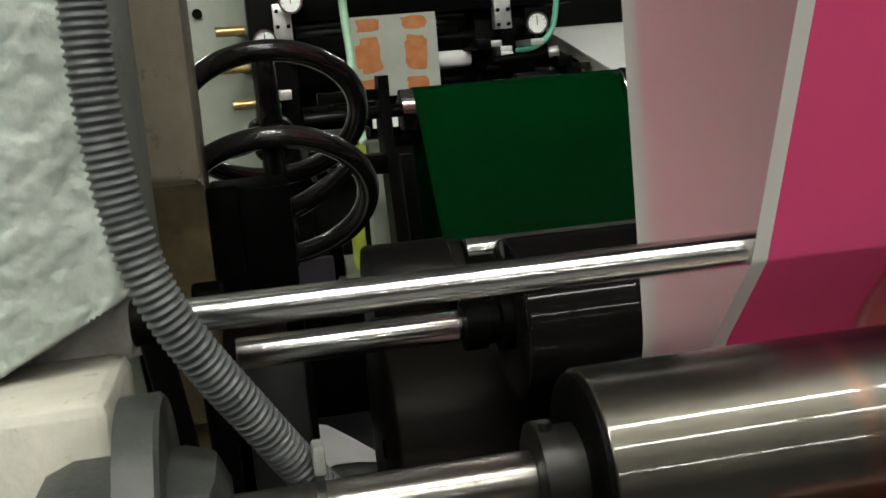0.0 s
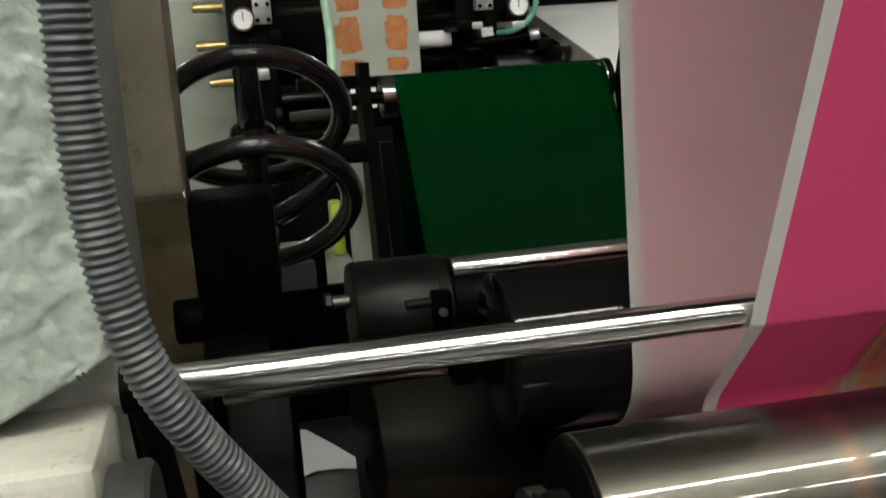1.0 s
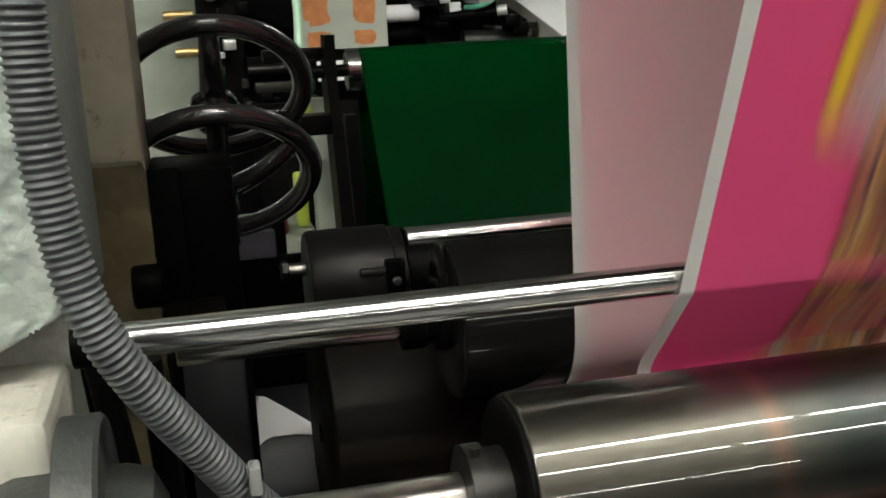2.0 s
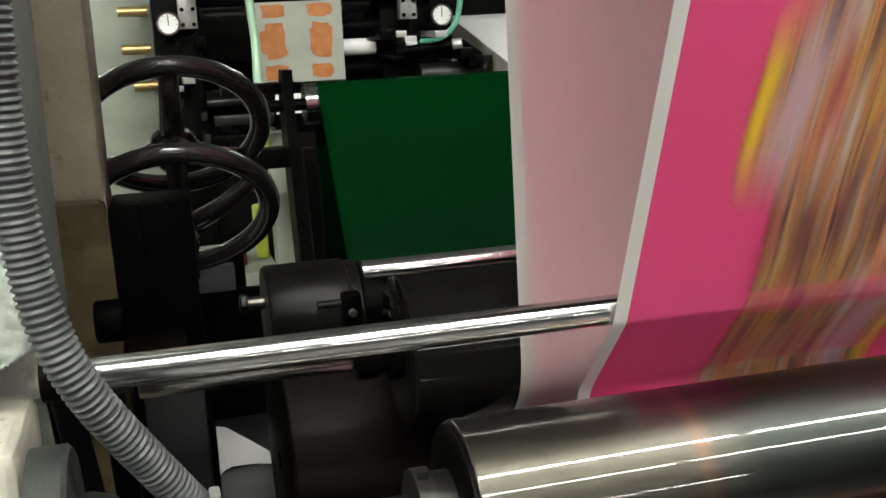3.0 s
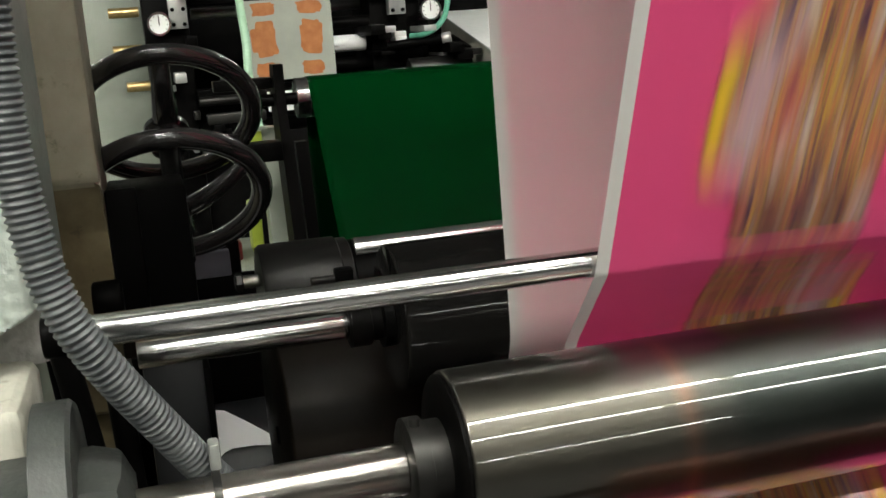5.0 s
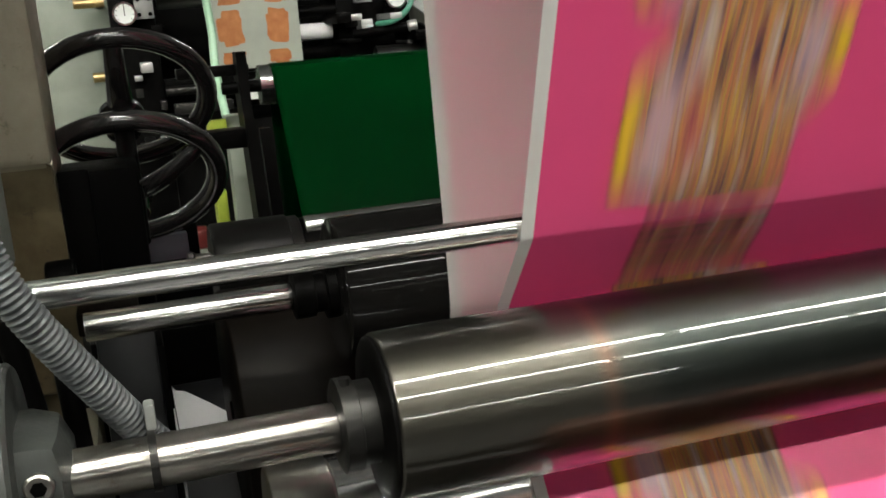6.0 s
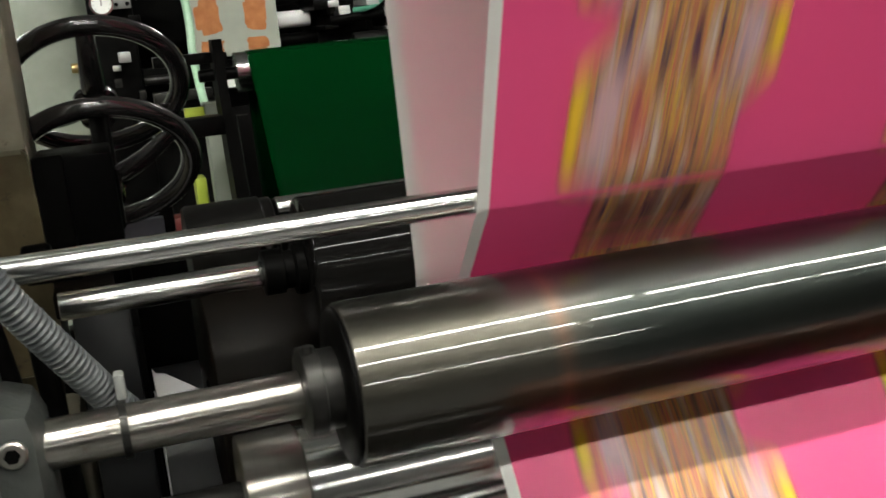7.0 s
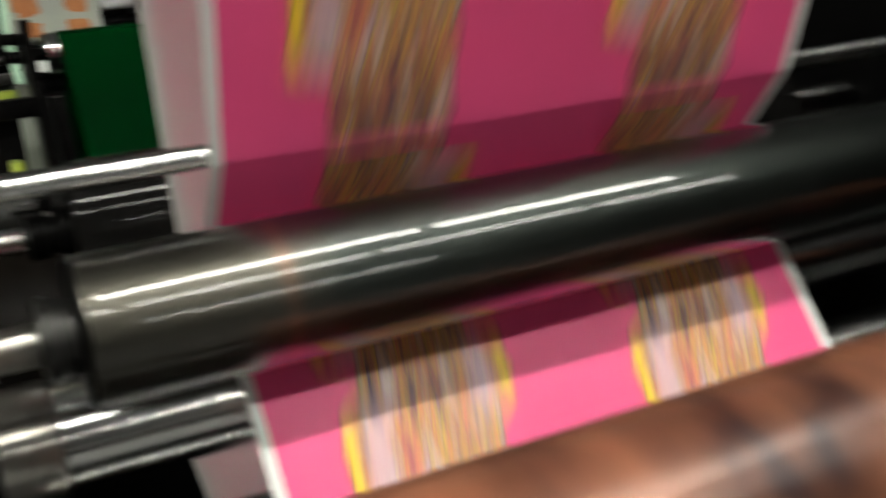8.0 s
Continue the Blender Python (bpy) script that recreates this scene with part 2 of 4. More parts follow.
M_BACKING = surface("web_backing", (0.44, 0.44, 0.41), (0.49, 0.49, 0.46), rough=0.38, scale=3, fine=60, bump=0.02, spread=0.06)
# Copper brown broken by large dark patches of noise.
M_COPPER = surface("mottled_copper", (0.0252, 0.00936, 0.00864), (0.3168, 0.1224, 0.0648), rough=0.34, metal=0.2, scale=11, fine=200, bump=0.03, stretch=(1, 0.6, 0.6), detail=3)
M_BRASS = surface("brass", (0.42, 0.30, 0.12), (0.55, 0.42, 0.20), rough=0.35, metal=0.9, scale=80, fine=500, bump=0.05)
M_ALU = surface("aluminium", (0.44, 0.448, 0.44), (0.544, 0.552, 0.536), rough=0.35, metal=0.7, scale=60, fine=500, bump=0.04)
M_DIAL = surface("dial_white", (0.74, 0.76, 0.74), (0.80, 0.82, 0.80), rough=0.4, scale=50, fine=300, bump=0.0)
M_HOSE = surface("hose_green", (0.30, 0.50, 0.34), (0.40, 0.60, 0.44), rough=0.3, scale=30, fine=200, bump=0.03)
M_TEAL = surface("hose_teal", (0.08, 0.30, 0.20), (0.12, 0.38, 0.26), rough=0.3, scale=30, fine=200, bump=0.03)
M_YELLOW = surface("yellow_plastic", (0.30, 0.38, 0.04), (0.40, 0.48, 0.06), rough=0.4, scale=40, fine=200, bump=0.05)
M_RED = surface("red_plastic", (0.07, 0.007, 0.007), (0.11, 0.012, 0.011), rough=0.4, scale=40, fine=200, bump=0.05)
M_ORANGE = surface("orange_ink", (0.32, 0.105, 0.025), (0.42, 0.16, 0.05), rough=0.5, scale=60, fine=400, bump=0.03)
M_LINER = surface("label_liner", (0.27, 0.29, 0.255), (0.34, 0.36, 0.315), rough=0.35, scale=10, fine=200, bump=0.03)
M_FLOOR = surface("floor_concrete", (0.12, 0.122, 0.12), (0.19, 0.19, 0.185), rough=0.5, scale=2, fine=40, bump=0.1)
M_WALL = surface("wall_plaster", (0.20, 0.21, 0.20), (0.28, 0.285, 0.275), rough=0.7, scale=1.5, fine=60, bump=0.1)
M_CEIL = surface("ceiling_sheet", (0.10, 0.105, 0.105), (0.15, 0.155, 0.155), rough=0.7, scale=1.5, fine=60, bump=0.05)
M_TRAY = surface("lavender_plastic", (0.11, 0.11, 0.14), (0.15, 0.15, 0.18), rough=0.45, scale=30, fine=300, bump=0.04)
M_TIE = surface("tie_grey", (0.12, 0.125, 0.12), (0.18, 0.185, 0.175), rough=0.5, scale=80, fine=500, bump=0.05)
M_TUBE = glow("tube_light", (1.0, 0.985, 0.90), TUBE_GLOW)
M_FILM = film_material()
M_INK = ink_material()
see_through(M_BACKING.node_tree, M_BACKING.node_tree.nodes["Principled BSDF"], None, 0.5)


# ---- mesh helpers ----
def thing(name, label, category, group="", kind="", at=(0, 0, 0)):
    ob = new(name)
    ob.empty_display_size = 0.02
    ob.location = at
    return tagged(ob, label, category, group, kind)


def link_mesh(name, bm, mat, parent=None, label="", smooth=40):
    me = bpy.data.meshes.new(name)
    up, off = parent, Vector((0, 0, 0))
    while up is not None:
        off += up.location
        up = up.parent
    bmesh.ops.translate(bm, vec=-off, verts=bm.verts)
    bmesh.ops.recalc_face_normals(bm, faces=bm.faces)
    if smooth:
        for f in bm.faces:
            f.smooth = True
        for e in bm.edges:
            if len(e.link_faces) == 2 and e.calc_face_angle(0) > radians(smooth):
                e.smooth = False
    bm.to_mesh(me)
    bm.free()
    for m in (mat if isinstance(mat, (list, tuple)) else [mat]):
        me.materials.append(m)
    ob = new(name, me)
    if parent is not None:
        ob.parent = parent
    if label:
        tagged(ob, label)
    return ob


part = link_mesh


def box(bm, x0, x1, y0, y1, z0, z1, bevel=0.0015, m=None):
    vs = [bm.verts.new((x, y, z)) for x in (x0, x1) for y in (y0, y1) for z in (z0, z1)]
    q = [(0, 1, 3, 2), (4, 6, 7, 5), (0, 4, 5, 1), (2, 3, 7, 6), (0, 2, 6, 4), (1, 5, 7, 3)]
    fs = [bm.faces.new([vs[i] for i in f]) for f in q]
    es = list({e for f in fs for e in f.edges})
    out = vs
    if bevel:
        r = bmesh.ops.bevel(bm, geom=es, offset=bevel, segments=2, profile=0.5, affect="EDGES")
        out = list({v for f in r["faces"] for v in f.verts} | {v for v in vs if v.is_valid})
    if m is not None:
        bmesh.ops.transform(bm, matrix=m, verts=out)
    return bm


def lathe(bm, profile, m, seg=48):
    """Turn (along, radius) pairs about the local X axis; ends are closed."""
    rings = []
    for a, r in profile:
        rings.append([bm.verts.new(m @ Vector((a, r * math.cos(2 * math.pi * i / seg), r * math.sin(2 * math.pi * i / seg)))) for i in range(seg)])
    for p, q in zip(rings, rings[1:]):
        for i in range(seg):
            j = (i + 1) % seg
            bm.faces.new((p[i], p[j], q[j], q[i]))
    bm.faces.new(rings[0])
    bm.faces.new(rings[-1])
    return bm


def bar(bm, x0, x1, y, z, r, ch=0.0012, seg=48):
    return lathe(bm, [(x0, r - ch), (x0 + ch * 0.4, r - ch * 0.3), (x0 + ch, r), (x1 - ch, r), (x1 - ch * 0.4, r - ch * 0.3), (x1, r - ch)], Matrix.Translation((0, y, z)), seg)


def rod(bm, p, q, r, seg=20, ch=0.0):
    p, q = Vector(p), Vector(q)
    d = q - p
    m = Matrix.Translation(p) @ d.to_track_quat("X", "Z").to_matrix().to_4x4()
    n = d.length
    if ch:
        return lathe(bm, [(0, r - ch), (ch, r), (n - ch, r), (n, r - ch)], m, seg)
    return lathe(bm, [(0, r), (n, r)], m, seg)


def smooth_path(points, n):
    """Points along a Catmull-Rom curve through the given ones."""
    p = [Vector(a) for a in points]
    p = [2 * p[0] - p[1]] + p + [2 * p[-1] - p[-2]]
    out = []
    for i in range(1, len(p) - 2):
        for k in range(n):
            t = k / n
            a, b, c, d = p[i - 1], p[i], p[i + 1], p[i + 2]
            out.append(0.5 * (2 * b + (c - a) * t + (2 * a - 5 * b + 4 * c - d) * t * t + (3 * b - a - 3 * c + d) * t ** 3))
    out.append(p[-2])
    return out


def tube(bm, pts, radius, seg=14):
    """A tube along points; radius is a number or a function of the length along it."""
    rings, run = [], 0.0
    side = Vector((0, 1, 0))
    for i, p in enumerate(pts):
        d = (pts[min(i + 1, len(pts) - 1)] - pts[max(i - 1, 0)]).normalized()
        if i:
            run += (p - pts[i - 1]).length
        a = (side - d * side.dot(d)).normalized()
        c = d.cross(a)
        side = a
        r = radius(run) if callable(radius) else radius
        rings.append([bm.verts.new(p + r * (a * math.cos(2 * math.pi * k / seg) + c * math.sin(2 * math.pi * k / seg))) for k in range(seg)])
    for p, q in zip(rings, rings[1:]):
        for k in range(seg):
            j = (k + 1) % seg
            bm.faces.new((p[k], p[j], q[j], q[k]))
    bm.faces.new(rings[0])
    bm.faces.new(rings[-1])
    return bm


def extrude_profile(bm, pts, x0, x1):
    """A solid with the (y, z) outline pts between x0 and x1."""
    a = [bm.verts.new((x0, y, z)) for y, z in pts]
    b = [bm.verts.new((x1, y, z)) for y, z in pts]
    n = len(pts)
    for i in range(n):
        j = (i + 1) % n
        bm.faces.new((a[i], a[j], b[j], b[i]))
    bm.faces.new(a)
    bm.faces.new(b)
    return bm


def lumpy(bm, amount, scale, cuts):
    """Cut a solid finely and push it about, as thick brushed paint on a rough casting."""
    bmesh.ops.subdivide_edges(bm, edges=bm.edges[:], cuts=cuts, use_grid_fill=True)
    bm.normal_update()
    for v in bm.verts:
        n = noise.noise(v.co * scale) + 0.5 * noise.noise(v.co * scale * 2.7)
        v.co += v.normal * amount * n
    return bm


def single(name, bm, mat, label, category, group="", kind="", smooth=40):
    return tagged(link_mesh(name, bm, mat, None, "", smooth), label, category, group, kind)


# ---- hall ----
def hall():
    X0, X1, Y0, Y1, H = -7.0, 8.0, -11.0, 10.0, 3.3
    for name, b, mat, lab, cat in (
            ("floor", (X0, X1, Y0, Y1, -0.1, 0.0), M_FLOOR, "grey concrete factory floor", "floor"),
            ("ceiling", (X0, X1, Y0, Y1, H, H + 0.1), M_CEIL, "grey sheet ceiling over the press hall", "ceiling"),
            ("wall_west", (X0 - 0.2, X0, Y0, Y1, 0, H), M_WALL, "pale plastered factory wall", "wall"),
            ("wall_east", (X1, X1 + 0.2, Y0, Y1, 0, H), M_WALL, "pale plastered factory wall", "wall"),
            ("wall_south", (X0, X1, Y0 - 0.2, Y0, 0, H), M_WALL, "pale plastered factory wall", "wall"),
            ("wall_north", (X0, X1, Y1, Y1 + 0.2, 0, H), M_WALL, "pale plastered factory wall", "wall")):
        single(name, box(bmesh.new(), *b, bevel=0), mat, lab, cat, kind="structure", smooth=0)
    for y, xs, z, twin in TUBE_ROWS:
        for x in xs:
            lamp = thing("ceiling_light", "white twin fluorescent batten under the ceiling" if twin else "white fluorescent batten under the ceiling", "lamp", "tube lights")
            part("batten", box(bmesh.new(), x - 0.63, x + 0.63, y - 0.045, y + 0.045, z + 0.02, z + 0.06, 0.004), M_CREAM, lamp)
            for o in ((-0.022, 0.022) if twin else (0.0,)):
                part("glass_tube", bar(bmesh.new(), x - 0.6, x + 0.6, y + o, z, 0.014, 0.002, 12), M_TUBE, lamp, "glowing fluorescent tube")
            for e in (-1, 1):
                part("holder", box(bmesh.new(), x + e * 0.615 - 0.012, x + e * 0.615 + 0.012, y - 0.04, y + 0.04, z - 0.018, z + 0.02, 0.002), M_CREAM, lamp)
            for e in (-0.4, 0.4):
                part("hanger", rod(bmesh.new(), (x + e, y, z + 0.058), (x + e, y, H), 0.004, 8), M_ALU, lamp)


TUBE_ROWS = [(-0.45, (-2.42, -1.15, 0.12, 1.39), 3.0, True), (-1.6, (-2.6, -1.33, -0.06, 1.21, 2.48), 3.0, False), (-6.5, (-1.43, -0.16, 1.11), 3.0, False),
             (2.6, (-1.6, 2.2), 3.0, False), (5.2, (-1.5, 2.5), 3.0, False)]
hall()

# ---- the press: shared places of the rollers, (y, z, radius) ----
BIG, GUIDE, DARK, LOW = (0.497, 1.178, 0.034), (0.516, 1.2415, 0.0058), (0.656, 1.191, 0.0385), (0.541, 1.1185, 0.027)
THIRD, COPPER, FOOT, HEAD = (0.512, 1.058, 0.016), (0.375, 1.074, 0.052), (0.425, 0.95, 0.03), (0.4473, 1.90, 0.1942)
WEB_L, WEB_R = 0.271, 0.607


# ---- left side frame ----
def side_frame():
    frame_ob = thing("machine_frame", "rough cast-iron press side frame in chipped grey-green and beige paint", "machine frame")
    bm = bmesh.new()
    nx, nz = 100, 250
    grid = []
    for i in range(nx + 1):
        col = []
        for k in range(nz + 1):
            x, z = -0.04 + 0.102 * i / nx, 1.214 + 0.26 * k / nz
            y = 0.552 + 0.0014 * noise.noise((x * 40, 0.3, z * 40)) + 0.0012 * noise.noise((x * 120, 2.3, z * 120)) + 0.0006 * noise.noise((x * 260, 1.3, z * 260)) + 0.0030 * max(0, noise.noise((x * 150, 5.3, z * 150)) - 0.42)
            # A slanted notch, painted darker below, stands in for a cast shadow.
            low = 1.243 - (0.062 - x) * 0.5
            cut = min(1, max(0, (low - z) / 0.004))
            y += 0.030 * cut
            if x > 0.056:
                y += (x - 0.056) ** 2 * 200
            col.append(bm.verts.new((x, y, z)))
        grid.append(col)
    for i in range(nx):
        for k in range(nz):
            bm.faces.new((grid[i][k], grid[i + 1][k], grid[i + 1][k + 1], grid[i][k + 1]))
    for f in bm.faces:
        c = f.calc_center_median()
        if c.z < 1.243 - (0.062 - c.x) * 0.5 + 0.002 * noise.noise(c * 90):
            f.material_index = 1
    part("front_casting", bm, (M_CAST, M_CAST_SHADE), frame_ob, "pitted pale grey-green painted casting", smooth=80)
    part("casting_body", box(bmesh.new(), -0.16, 0.0615, 0.588, 0.70, 1.217, 1.612, 0.006), M_CAST, frame_ob)
    part("casting_side", box(bmesh.new(), -0.16, -0.0405, 0.5525, 0.5875, 1.214, 1.612, 0.003), M_CAST, frame_ob)
    part("casting_top", box(bmesh.new(), -0.040, 0.0605, 0.5535, 0.5875, 1.4745, 1.612, 0.003), M_CAST, frame_ob)
    part("ledge", lumpy(box(bmesh.new(), -0.16, 0.055, 0.520, 0.587, 0.94, 1.2165, 0.005), 0.0008, 60, 5), M_LEDGE, frame_ob, "cream painted ledge block", smooth=60)
    bm = extrude_profile(bmesh.new(), [(0.82, 1.62), (0.82, 1.2585), (0.8235, 1.2545), (0.836, 1.226), (0.840, 1.10), (0.92, 1.10), (0.92, 1.62)], -0.08, 0.079)
    bmesh.ops.bevel(bm, geom=bm.edges[:], offset=0.004, segments=2, profile=0.5, affect="EDGES")
    for f in bm.faces:
        c = f.calc_center_median()
        if c.z < 1.2555 and c.y < 0.90:
            f.material_index = 1
    part("column", bm, (M_BEIGE, M_OIL), frame_ob, "dirty beige painted column with oily stepped foot")
    part("column_foot", box(bmesh.new(), -0.08, 0.072, 0.852, 0.8655, 1.0, 1.2325, 0.004), M_OIL, frame_ob, "oil-brown column foot")
    for a, b in (((0.060, 0.60, 1.236), (0.074, 0.60, 1.05)), ((0.066, 0.57, 1.225), (0.086, 0.585, 1.06)), ((0.082, 0.62, 1.20), (0.088, 0.62, 1.05))):
        part("strut", rod(bmesh.new(), a, b, 0.0055, 16), M_BLACK, frame_ob, "thin black strut")
    part("inner_plate", box(bmesh.new(), -0.10, 0.062, 0.64, 0.66, 1.0, 1.217, 0.002), M_CREAM, frame_ob)
    part("plinth", box(bmesh.new(), -0.16, 0.07, 0.53, 1.3, 0.0, 1.0, 0.01), M_BEIGE, frame_ob)
    return frame_ob


def right_frame():
    f = thing("machine_frame", "dark oily press side frame across from the painted casting", "machine frame")
    part("plate", box(bmesh.new(), 0.80, 0.84, 0.30, 1.0, 0.0, 1.34, 0.006), M_BLACK, f)
    part("post", box(bmesh.new(), 0.795, 0.845, 0.60, 0.70, 1.335, 1.75, 0.006), M_BLACK, f)
    part("bracket", box(bmesh.new(), 0.70, 0.80, 0.60, 0.66, 1.03, 1.10, 0.005), M_DULL, f)
    part("cover", box(bmesh.new(), 0.735, 0.80, 0.70, 0.82, 1.02, 1.10, 0.006), M_CREAM, f)
    return f


side_frame()
right_frame()


def base():
    b = thing("press_base", "dark machine base with drip tray below the rollers", "machine base")
    part("tray", box(bmesh.new(), 0.07, 0.80, 0.30, 1.35, 0.88, 0.90, 0.004), M_BLACK, b)
    part("plinth", box(bmesh.new(), 0.07, 0.80, 0.40, 1.30, 0.0, 0.88, 0.01), M_BLACK, b)
    part("back_plate", box(bmesh.new(), 0.0, 0.80, 1.10, 1.12, 0.90, 1.06, 0.003), M_BLACK, b)
    return b


base()


# ---- rollers ----
SPINNERS = []


def roller(name, label, axis, spin=1.0):
    ob = thing(name, label, "roller", "press rollers", at=(0, axis[0], axis[1]))
    if spin:
        SPINNERS.append((ob, axis, spin))
    return ob


def rollers():
    y, z, r = BIG
    big = roller("steel_roller", "large ground steel roller with a faint red ink ring", BIG)
    part("barrel", bar(bmesh.new(), 0.2035, 0.775, y, z, r, 0.0012, 160), M_STEEL, big)
    bm = lathe(bmesh.new(), [(0.2008, 0.020), (0.2012, r - 0.0028), (0.2022, r - 0.0014), (0.2035, r - 0.0014)], Matrix.Translation((0, y, z)), 72)
    part("end_disc", bm, M_BLACK, big, "black end disc")
    axle = thing("roller_axle", "fixed worn steel axle with brown stains and a dark collar", "axle", at=(0, y, z))
    bm = lathe(bmesh.new(), [(0.186, 0.016), (0.187, 0.0185), (0.1935, 0.0185), (0.194, 0.0165), (0.2008, 0.0165)], Matrix.Translation((0, y, z)), 56)
    col = part("collar", bm, M_DULL, axle, "dark steel collar")
    part("set_screw", rod(bmesh.new(), (0.190, y - 0.004, z + 0.0175), (0.190, y - 0.004, z + 0.0205), 0.0022, 12), M_DULL, col)
    part("shaft", bar(bmesh.new(), 0.06, 0.186, y, z, 0.0096, 0.0006, 40), M_SHAFT, axle, "worn bright shaft with brown stains")
    part("shaft_end", bar(bmesh.new(), 0.775, 0.81, y, z, 0.0096, 0.0006, 24), M_SHAFT, axle)

    y, z, r = GUIDE
    g = roller("guide_bar", "slim polished chrome guide roller", GUIDE)
    part("barrel", bar(bmesh.new(), 0.074, 0.80, y, z, r, 0.0006, 96), M_CHROME, g)
    part("journal", bar(bmesh.new(), 0.066, 0.074, y, z, 0.0075, 0.0006, 32), M_BLACK, g, "black journal")

    y, z, r = DARK
    d = roller("rubber_roller", "glossy black rubber roller on a chrome shaft", DARK)
    part("sleeve", bar(bmesh.new(), 0.2195, 0.72, y, z, r, 0.0016, 80), M_RUBBER, d)
    part("collar", lathe(bmesh.new(), [(0.1965, 0.010), (0.1972, 0.0125), (0.2075, 0.0125), (0.208, 0.0105), (0.2135, 0.0105), (0.214, 0.0145), (0.2192, 0.0145)], Matrix.Translation((0, y, z)), 48), M_BLACK, d)
    part("shaft", bar(bmesh.new(), 0.092, 0.1965, y, z, 0.0074, 0.0006, 40), M_CHROME, d)
    part("shaft_end", bar(bmesh.new(), 0.72, 0.81, y, z, 0.0074, 0.0006, 24), M_CHROME, d)

    y, z, r = LOW
    lo = roller("nip_roller", "chrome nip roller with a brushed end ring", LOW, -1.0)
    part("barrel", bar(bmesh.new(), 0.1875, 0.76, y, z, r, 0.001, 96), M_CHROME, lo)
    part("end_ring", bar(bmesh.new(), 0.161, 0.1873, y, z, r + 0.0012, 0.001, 96), M_SHAFT, lo, "brushed steel end ring")
    part("shaft", bar(bmesh.new(), 0.09, 0.161, y, z, 0.008, 0.0006, 32), M_DULL, lo)
    part("shaft_end", bar(bmesh.new(), 0.76, 0.81, y, z, 0.008, 0.0006, 24), M_DULL, lo)

    y, z, r = THIRD
    th = roller("idler_roller", "slim chrome idler roller low in the press", THIRD, 0)
    part("barrel", bar(bmesh.new(), 0.18, 0.80, y, z, r, 0.001, 48), M_CHROME, th)
    part("shaft", bar(bmesh.new(), 0.07, 0.18, y, z, 0.006, 0.0006, 24), M_DULL, th)

    y, z, r = COPPER
    c = roller("copper_roller", "copper-brown roller with dark patches", COPPER, 0)
    part("barrel", bar(bmesh.new(), 0.262, 0.78, y, z, r, 0.001, 96), M_COPPER, c)
    part("shaft", bar(bmesh.new(), 0.78, 0.81, y, z, 0.012, 0.001, 32), M_DULL, c)
    part("shaft_end", bar(bmesh.new(), 0.05, 0.262, y, z, 0.012, 0.001, 32), M_DULL, c)

    for axis in (FOOT, HEAD):
        y, z, r = axis
        w = roller("turn_roller", "plain steel turning roller of the web", axis, 0)
        part("barrel", bar(bmesh.new(), 0.24, 0.70, y, z, r - 0.001, 0.001, 48), M_DULL, w)
        part("shaft", bar(bmesh.new(), 0.0, 0.82, y, z, 0.012, 0.001, 24), M_DULL, w)

    drum = roller("brown_drum", "dull brown oily drum under the rubber roller", (0.765, 1.095, 0.077), 0)
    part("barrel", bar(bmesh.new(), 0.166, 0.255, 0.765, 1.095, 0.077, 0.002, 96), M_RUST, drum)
    part("shaft", bar(bmesh.new(), 0.1645, 0.262, 0.765, 1.095, 0.006, 0.001, 24), M_BLACK, drum)


rollers()


# ---- bearings and blocks by the painted frame ----
def bearing():
    b = thing("bearing_block", "grey iron bearing block with a hex socket screw", "bearing")
    y, z, _ = BIG
    bm = box(bmesh.new(), 0.030, 0.0905, 0.478, 0.528, 1.120, 1.200, 0.013)
    part("housing", bm, M_IRON, b)
    turn_m = Matrix.Translation((0.0795, 0.4785, 1.1835)) @ Matrix.Rotation(radians(-90), 4, "Z")
    sc = part("screw", lathe(bmesh.new(), [(-0.001, 0.0052), (0.0010, 0.0052), (0.0018, 0.0044), (0.0018, 0.0029)], turn_m, 32), M_SHAFT, b, "hex socket screw")
    part("socket", lathe(bmesh.new(), [(0.0006, 0.0029), (0.0021, 0.0029)], turn_m, 6), M_BLACK, sc)
    part("flange", lathe(bmesh.new(), [(0.0585, 0.034), (0.0600, 0.0425), (0.0715, 0.0425), (0.073, 0.041), (0.073, 0.03)], Matrix.Translation((0, 0.503, z)), 64), M_IRON, b, "dark round flange")
    return b


bearing()


def black_block():
    b = thing("adjuster_block", "matt black adjuster block carrying the handwheel shafts", "machine block")
    part("body", box(bmesh.new(), 0.0795, 0.130, 0.838, 0.905, 1.14, 1.2475, 0.002), M_BLACK, b)
    part("shoulder", box(bmesh.new(), 0.0795, 0.099, 0.830, 0.838, 1.14, 1.250, 0.0015), M_BLACK, b)
    part("knob", bar(bmesh.new(), 0.066, 0.084, 0.80, 1.186, 0.013, 0.002, 40), M_BLACK, b)
    part("lug", box(bmesh.new(), 0.080, 0.118, 0.79, 0.838, 1.150, 1.166, 0.002), M_RUST, b, "brown rusty lug")
    part("plate", box(bmesh.new(), 0.090, 0.1255, 0.775, 0.783, 0.90, 1.168, 0.002), M_SLATE, b, "dark slate-grey steel plate")
    part("rear_plate", box(bmesh.new(), 0.130, 0.172, 1.000, 1.010, 0.90, 1.178, 0.002), M_BLACK, b)
    part("web_plate", box(bmesh.new(), 0.090, 0.130, 0.783, 0.905, 0.90, 1.14, 0.002), M_BLACK, b)
    return b


black_block()


